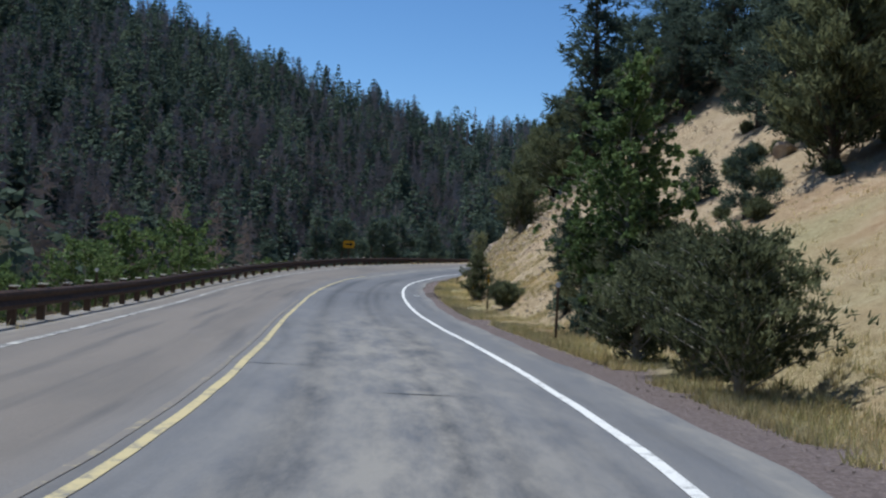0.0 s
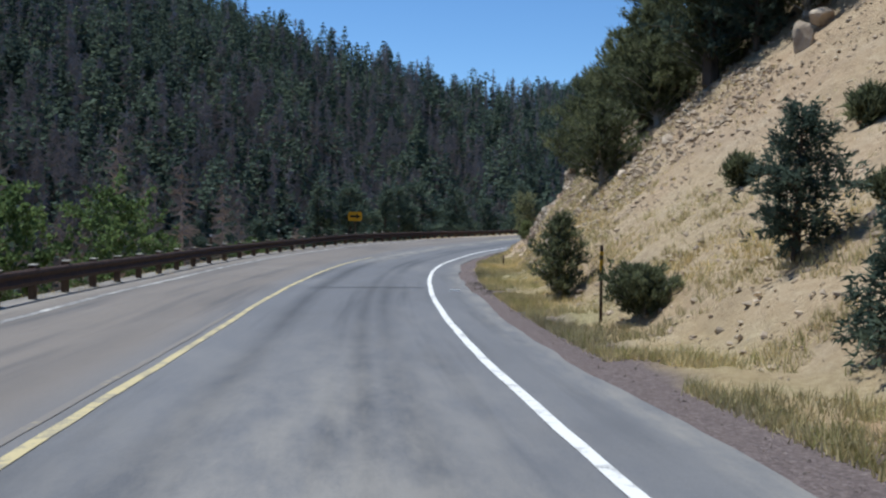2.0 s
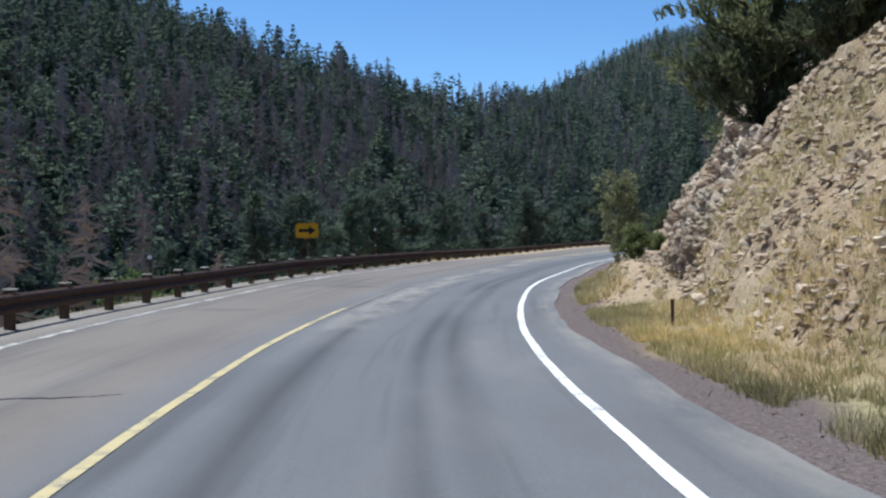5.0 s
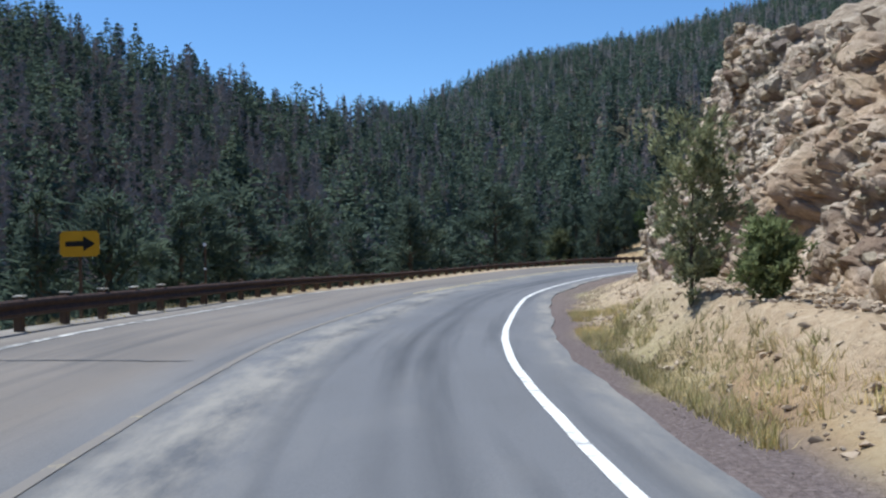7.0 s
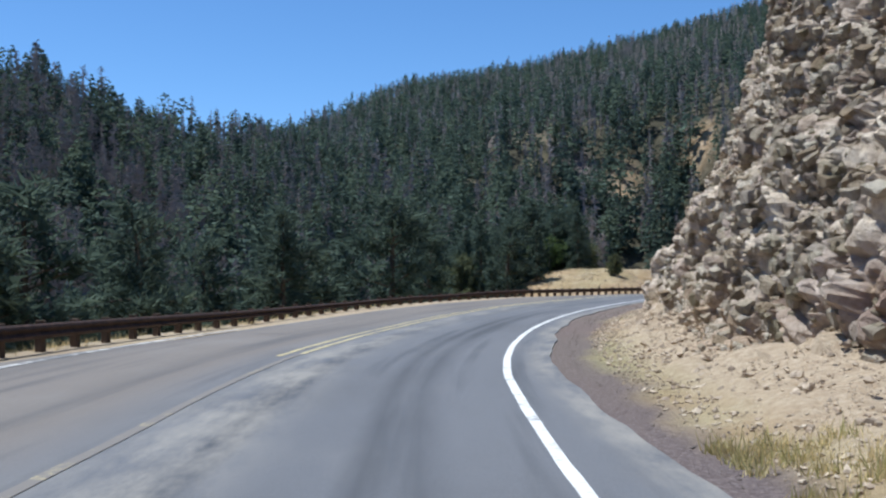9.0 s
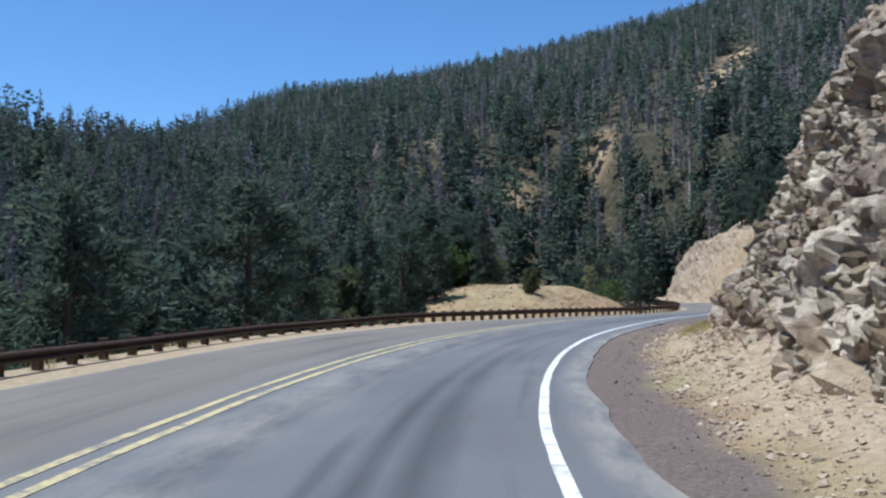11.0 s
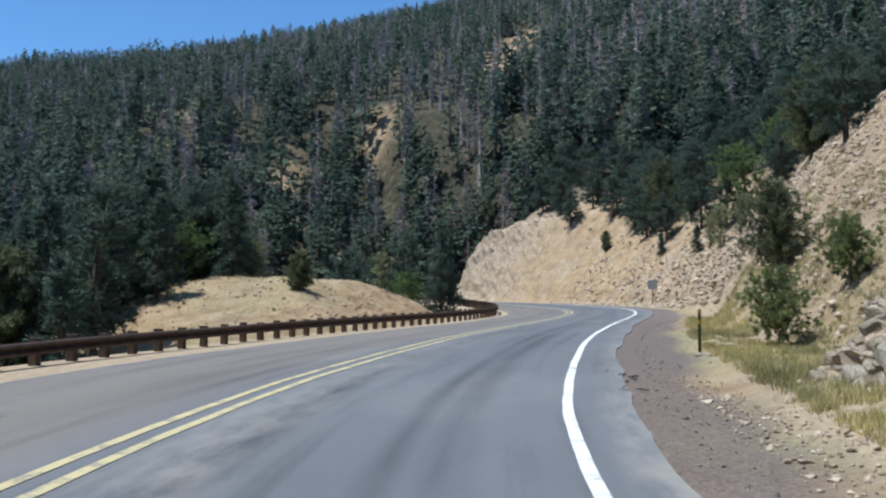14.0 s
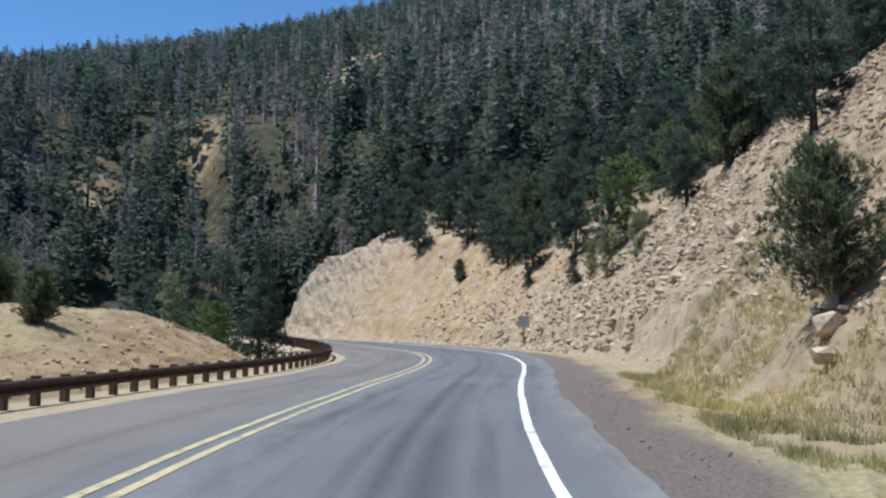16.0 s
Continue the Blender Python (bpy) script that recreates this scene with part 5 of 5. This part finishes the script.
strew("road_grit", 3400, -4, 150, 1.0, 2.3, 0.012, 0.05, M_STONE_DARK, "dark loose gravel along the road's edge", 1.4, "gravel")


# ---- dry grass ----
def sow_grass(name, n, spans, blades, hgt, material, label):
    rng = np.random.default_rng(n)
    ss, dd = [], []
    for s0, s1, d0, d1, share in spans:
        k = int(n * share)
        ss.append(rng.uniform(s0, s1, k))
        dd.append(d0 + (d1 - d0) * rng.uniform(0, 1, k) ** 2.0)
    ss, dd = np.concatenate(ss), np.concatenate(dd)
    keep = fbm(ss * 1.0, dd * 1.0, 0.9, 4) > -0.25
    ss, dd = ss[keep], dd[keep]
    p = at(ss, dd)
    p[:, 2] = land(p[:, 0], p[:, 1], ss, dd) - 0.01
    k = len(p)
    a = np.repeat(p, blades, 0) + np.concatenate([rng.normal(0, 0.045, (k * blades, 2)), np.zeros((k * blades, 1))], 1)
    tall = np.repeat(hgt * rng.uniform(0.5, 1.3, k), blades) * rng.uniform(0.6, 1.1, k * blades)
    lean = rng.normal(0, 0.35, (k * blades, 2)) * tall[:, None]
    tip = a + np.concatenate([lean, tall[:, None]], 1)
    az = rng.uniform(0, 6.28, k * blades)
    w = np.stack([np.cos(az), np.sin(az), 0 * az], -1) * 0.008
    v = np.stack([a - w, a + w, tip], 1).reshape(-1, 3)
    return tagged(mesh_object(name, v, np.arange(len(v)).reshape(-1, 3), material), label, "grass", kind="stuff")


VERGE = [(-2, 30, 1.6, 4.0, 0.24), (28, 62, 1.45, 5.6, 0.36), (58, 80, 1.25, 2.3, 0.1), (114, 150, 2.3, 6.5, 0.2)]
sow_grass("dry_grass", 18000, VERGE, 8, 0.14, M_GRASS, "dry straw-coloured grass along the verge")
sow_grass("rail_grass", 2600, [(8, 112, -8.5, -7.3, 1.0)], 8, 0.2, M_GRASS, "dry straw tufts under the guardrail")
sow_grass("green_grass", 7000, VERGE, 7, 0.17, M_GRASS_GREEN, "green-yellow grass tufts along the verge")
sow_grass("slope_grass", 8500, [(-5, 40, 3.5, 14, 0.5), (118, 150, 5, 14, 0.2), (42, 64, 2.6, 9, 0.3), (146, 182, -22, -9.4, 0.35)], 7, 0.11, M_GRASS, "short dry grass on the slope")

sow_grass("verge_grass", 7000, [(117, 150, 2.4, 7.5, 1.0)], 8, 0.15, M_GRASS_GREEN, "green-yellow grass below the far bank")
strew("asphalt_crumbs", 360, 40.8, 46, 0.9, 1.45, 0.03, 0.12, M_STONE_DARK, "dark broken asphalt crumbs at the road's edge", 1.2, "rubble")
strew("asphalt_crumbs", 320, 100, 127, 0.65, 1.7, 0.015, 0.07, M_STONE_DARK, "dark broken asphalt crumbs along the shoulder", 1.2, "rubble")

# a pale scrap lying on the shoulder
bm_ = bmesh.new()
box(bm_, 0, 0, 0, 0.24, 0.06, 0.02)
bmesh.ops.bevel(bm_, geom=bm_.edges[:], offset=0.006, segments=1, affect="EDGES")
scrap = part("white_scrap", bm_, M_REFLECT, None)
scrap.matrix_basis = Matrix.Translation(tuple(at(41.6, 0.55, 0.02))) @ Matrix.Rotation(0.15, 4, "Z")
tagged(scrap, "white strip of debris lying on the asphalt shoulder", "debris")


def slab(place, turn, size, label):
    """A flat broken slab with chipped edges."""
    bm = bmesh.new()
    n = 11
    rng = np.random.default_rng(int(place[0] * 100))
    ring = [(math.cos(k * math.tau / n) * rng.uniform(0.75, 1.1), math.sin(k * math.tau / n) * rng.uniform(0.75, 1.1)) for k in range(n)]
    f = bm.faces.new([bm.verts.new((x * size[0], y * size[1], 0)) for x, y in ring])
    r = bmesh.ops.extrude_face_region(bm, geom=[f])
    bmesh.ops.translate(bm, vec=(0, 0, size[2]), verts=[q for q in r["geom"] if isinstance(q, bmesh.types.BMVert)])
    bmesh.ops.recalc_face_normals(bm, faces=bm.faces[:])
    bmesh.ops.bevel(bm, geom=bm.edges[:], offset=0.012, segments=1, affect="EDGES")
    ob = part("stone_slab", bm, M_ROCK, None)
    ob.matrix_basis = Matrix.Translation(place) @ Matrix.Rotation(turn, 4, "Z") @ Matrix.Rotation(0.08, 4, "X")
    return tagged(ob, label, "stone")


for x_, y_, r_, w_ in ((26.95, 119.75, 0.3, 0.24), (27.5, 119.9, -0.5, 0.2)):
    slab((x_, y_, ground_z(x_, y_)), r_, (w_, 0.14, 0.05), "flat pale stone slab beside the marker post")


def dead_branch(a, b, label):
    """A bare stick lying on the bank, with two twigs."""
    a, b = Vector(a), Vector(b)
    root = empty("dead_branch", tuple(a), 0.0, label, "branch")
    d = b - a
    up = Vector((0, 0, 0.05))
    bm = bmesh.new()
    tube(bm, [up, d * 0.35 + up * 1.8, d * 0.7 + up * 1.4, d + up], [0.035, 0.03, 0.022, 0.01], 6)
    part("stem", bm, M_BARK, root)
    for t, side in ((0.45, 0.25), (0.7, -0.2)):
        bm = bmesh.new()
        c = d * t + up * 1.5
        tube(bm, [c, c + d * 0.12 + d.cross(Vector((0, 0, 1))) * side * 0.6, c + d * 0.22 + d.cross(Vector((0, 0, 1))) * side], [0.012, 0.008, 0.004], 4)
        part("twig", bm, M_BARK, root)
    return root


for a_, b_ in [((28.04, 116.29), (29.52, 116.46)), ((21.33, 110.89), (27.2, 115.42))]:
    dead_branch((*a_, ground_z(*a_)), (*b_, ground_z(*b_)), "bare dead branch lying on the earth below the rock")


def rubber_scrap(place):
    """Torn curling strips."""
    rng = np.random.default_rng(6)
    root = empty("rubber_scrap", place, 0.0, "torn black rubber strips lying on the shoulder", "debris")
    for k in range(9):
        bm = bmesh.new()
        along, off, a = rng.uniform(-1.3, 1.3), rng.normal(0, 0.1), 0.95 + rng.uniform(-0.6, 0.6)
        x, y = along * 0.58 + off * 0.81, along * 0.81 - off * 0.58
        lift = ground_z(place[0] + x, place[1] + y) - ground_z(place[0], place[1]) + 0.006
        ln = rng.uniform(0.12, 0.32)
        pts = [(x + math.cos(a) * t * ln, y + math.sin(a) * t * ln + 0.04 * math.sin(t * 4 + k), lift + 0.006 * math.sin(t * math.pi)) for t in np.linspace(0, 1, 6)]
        tube(bm, pts, [0.005, 0.012, 0.009, 0.013, 0.008, 0.004], 5)
        part("strip", bm, M_TAR, root)
    return root


rubber_scrap((22.6, 117.1, 0.63))
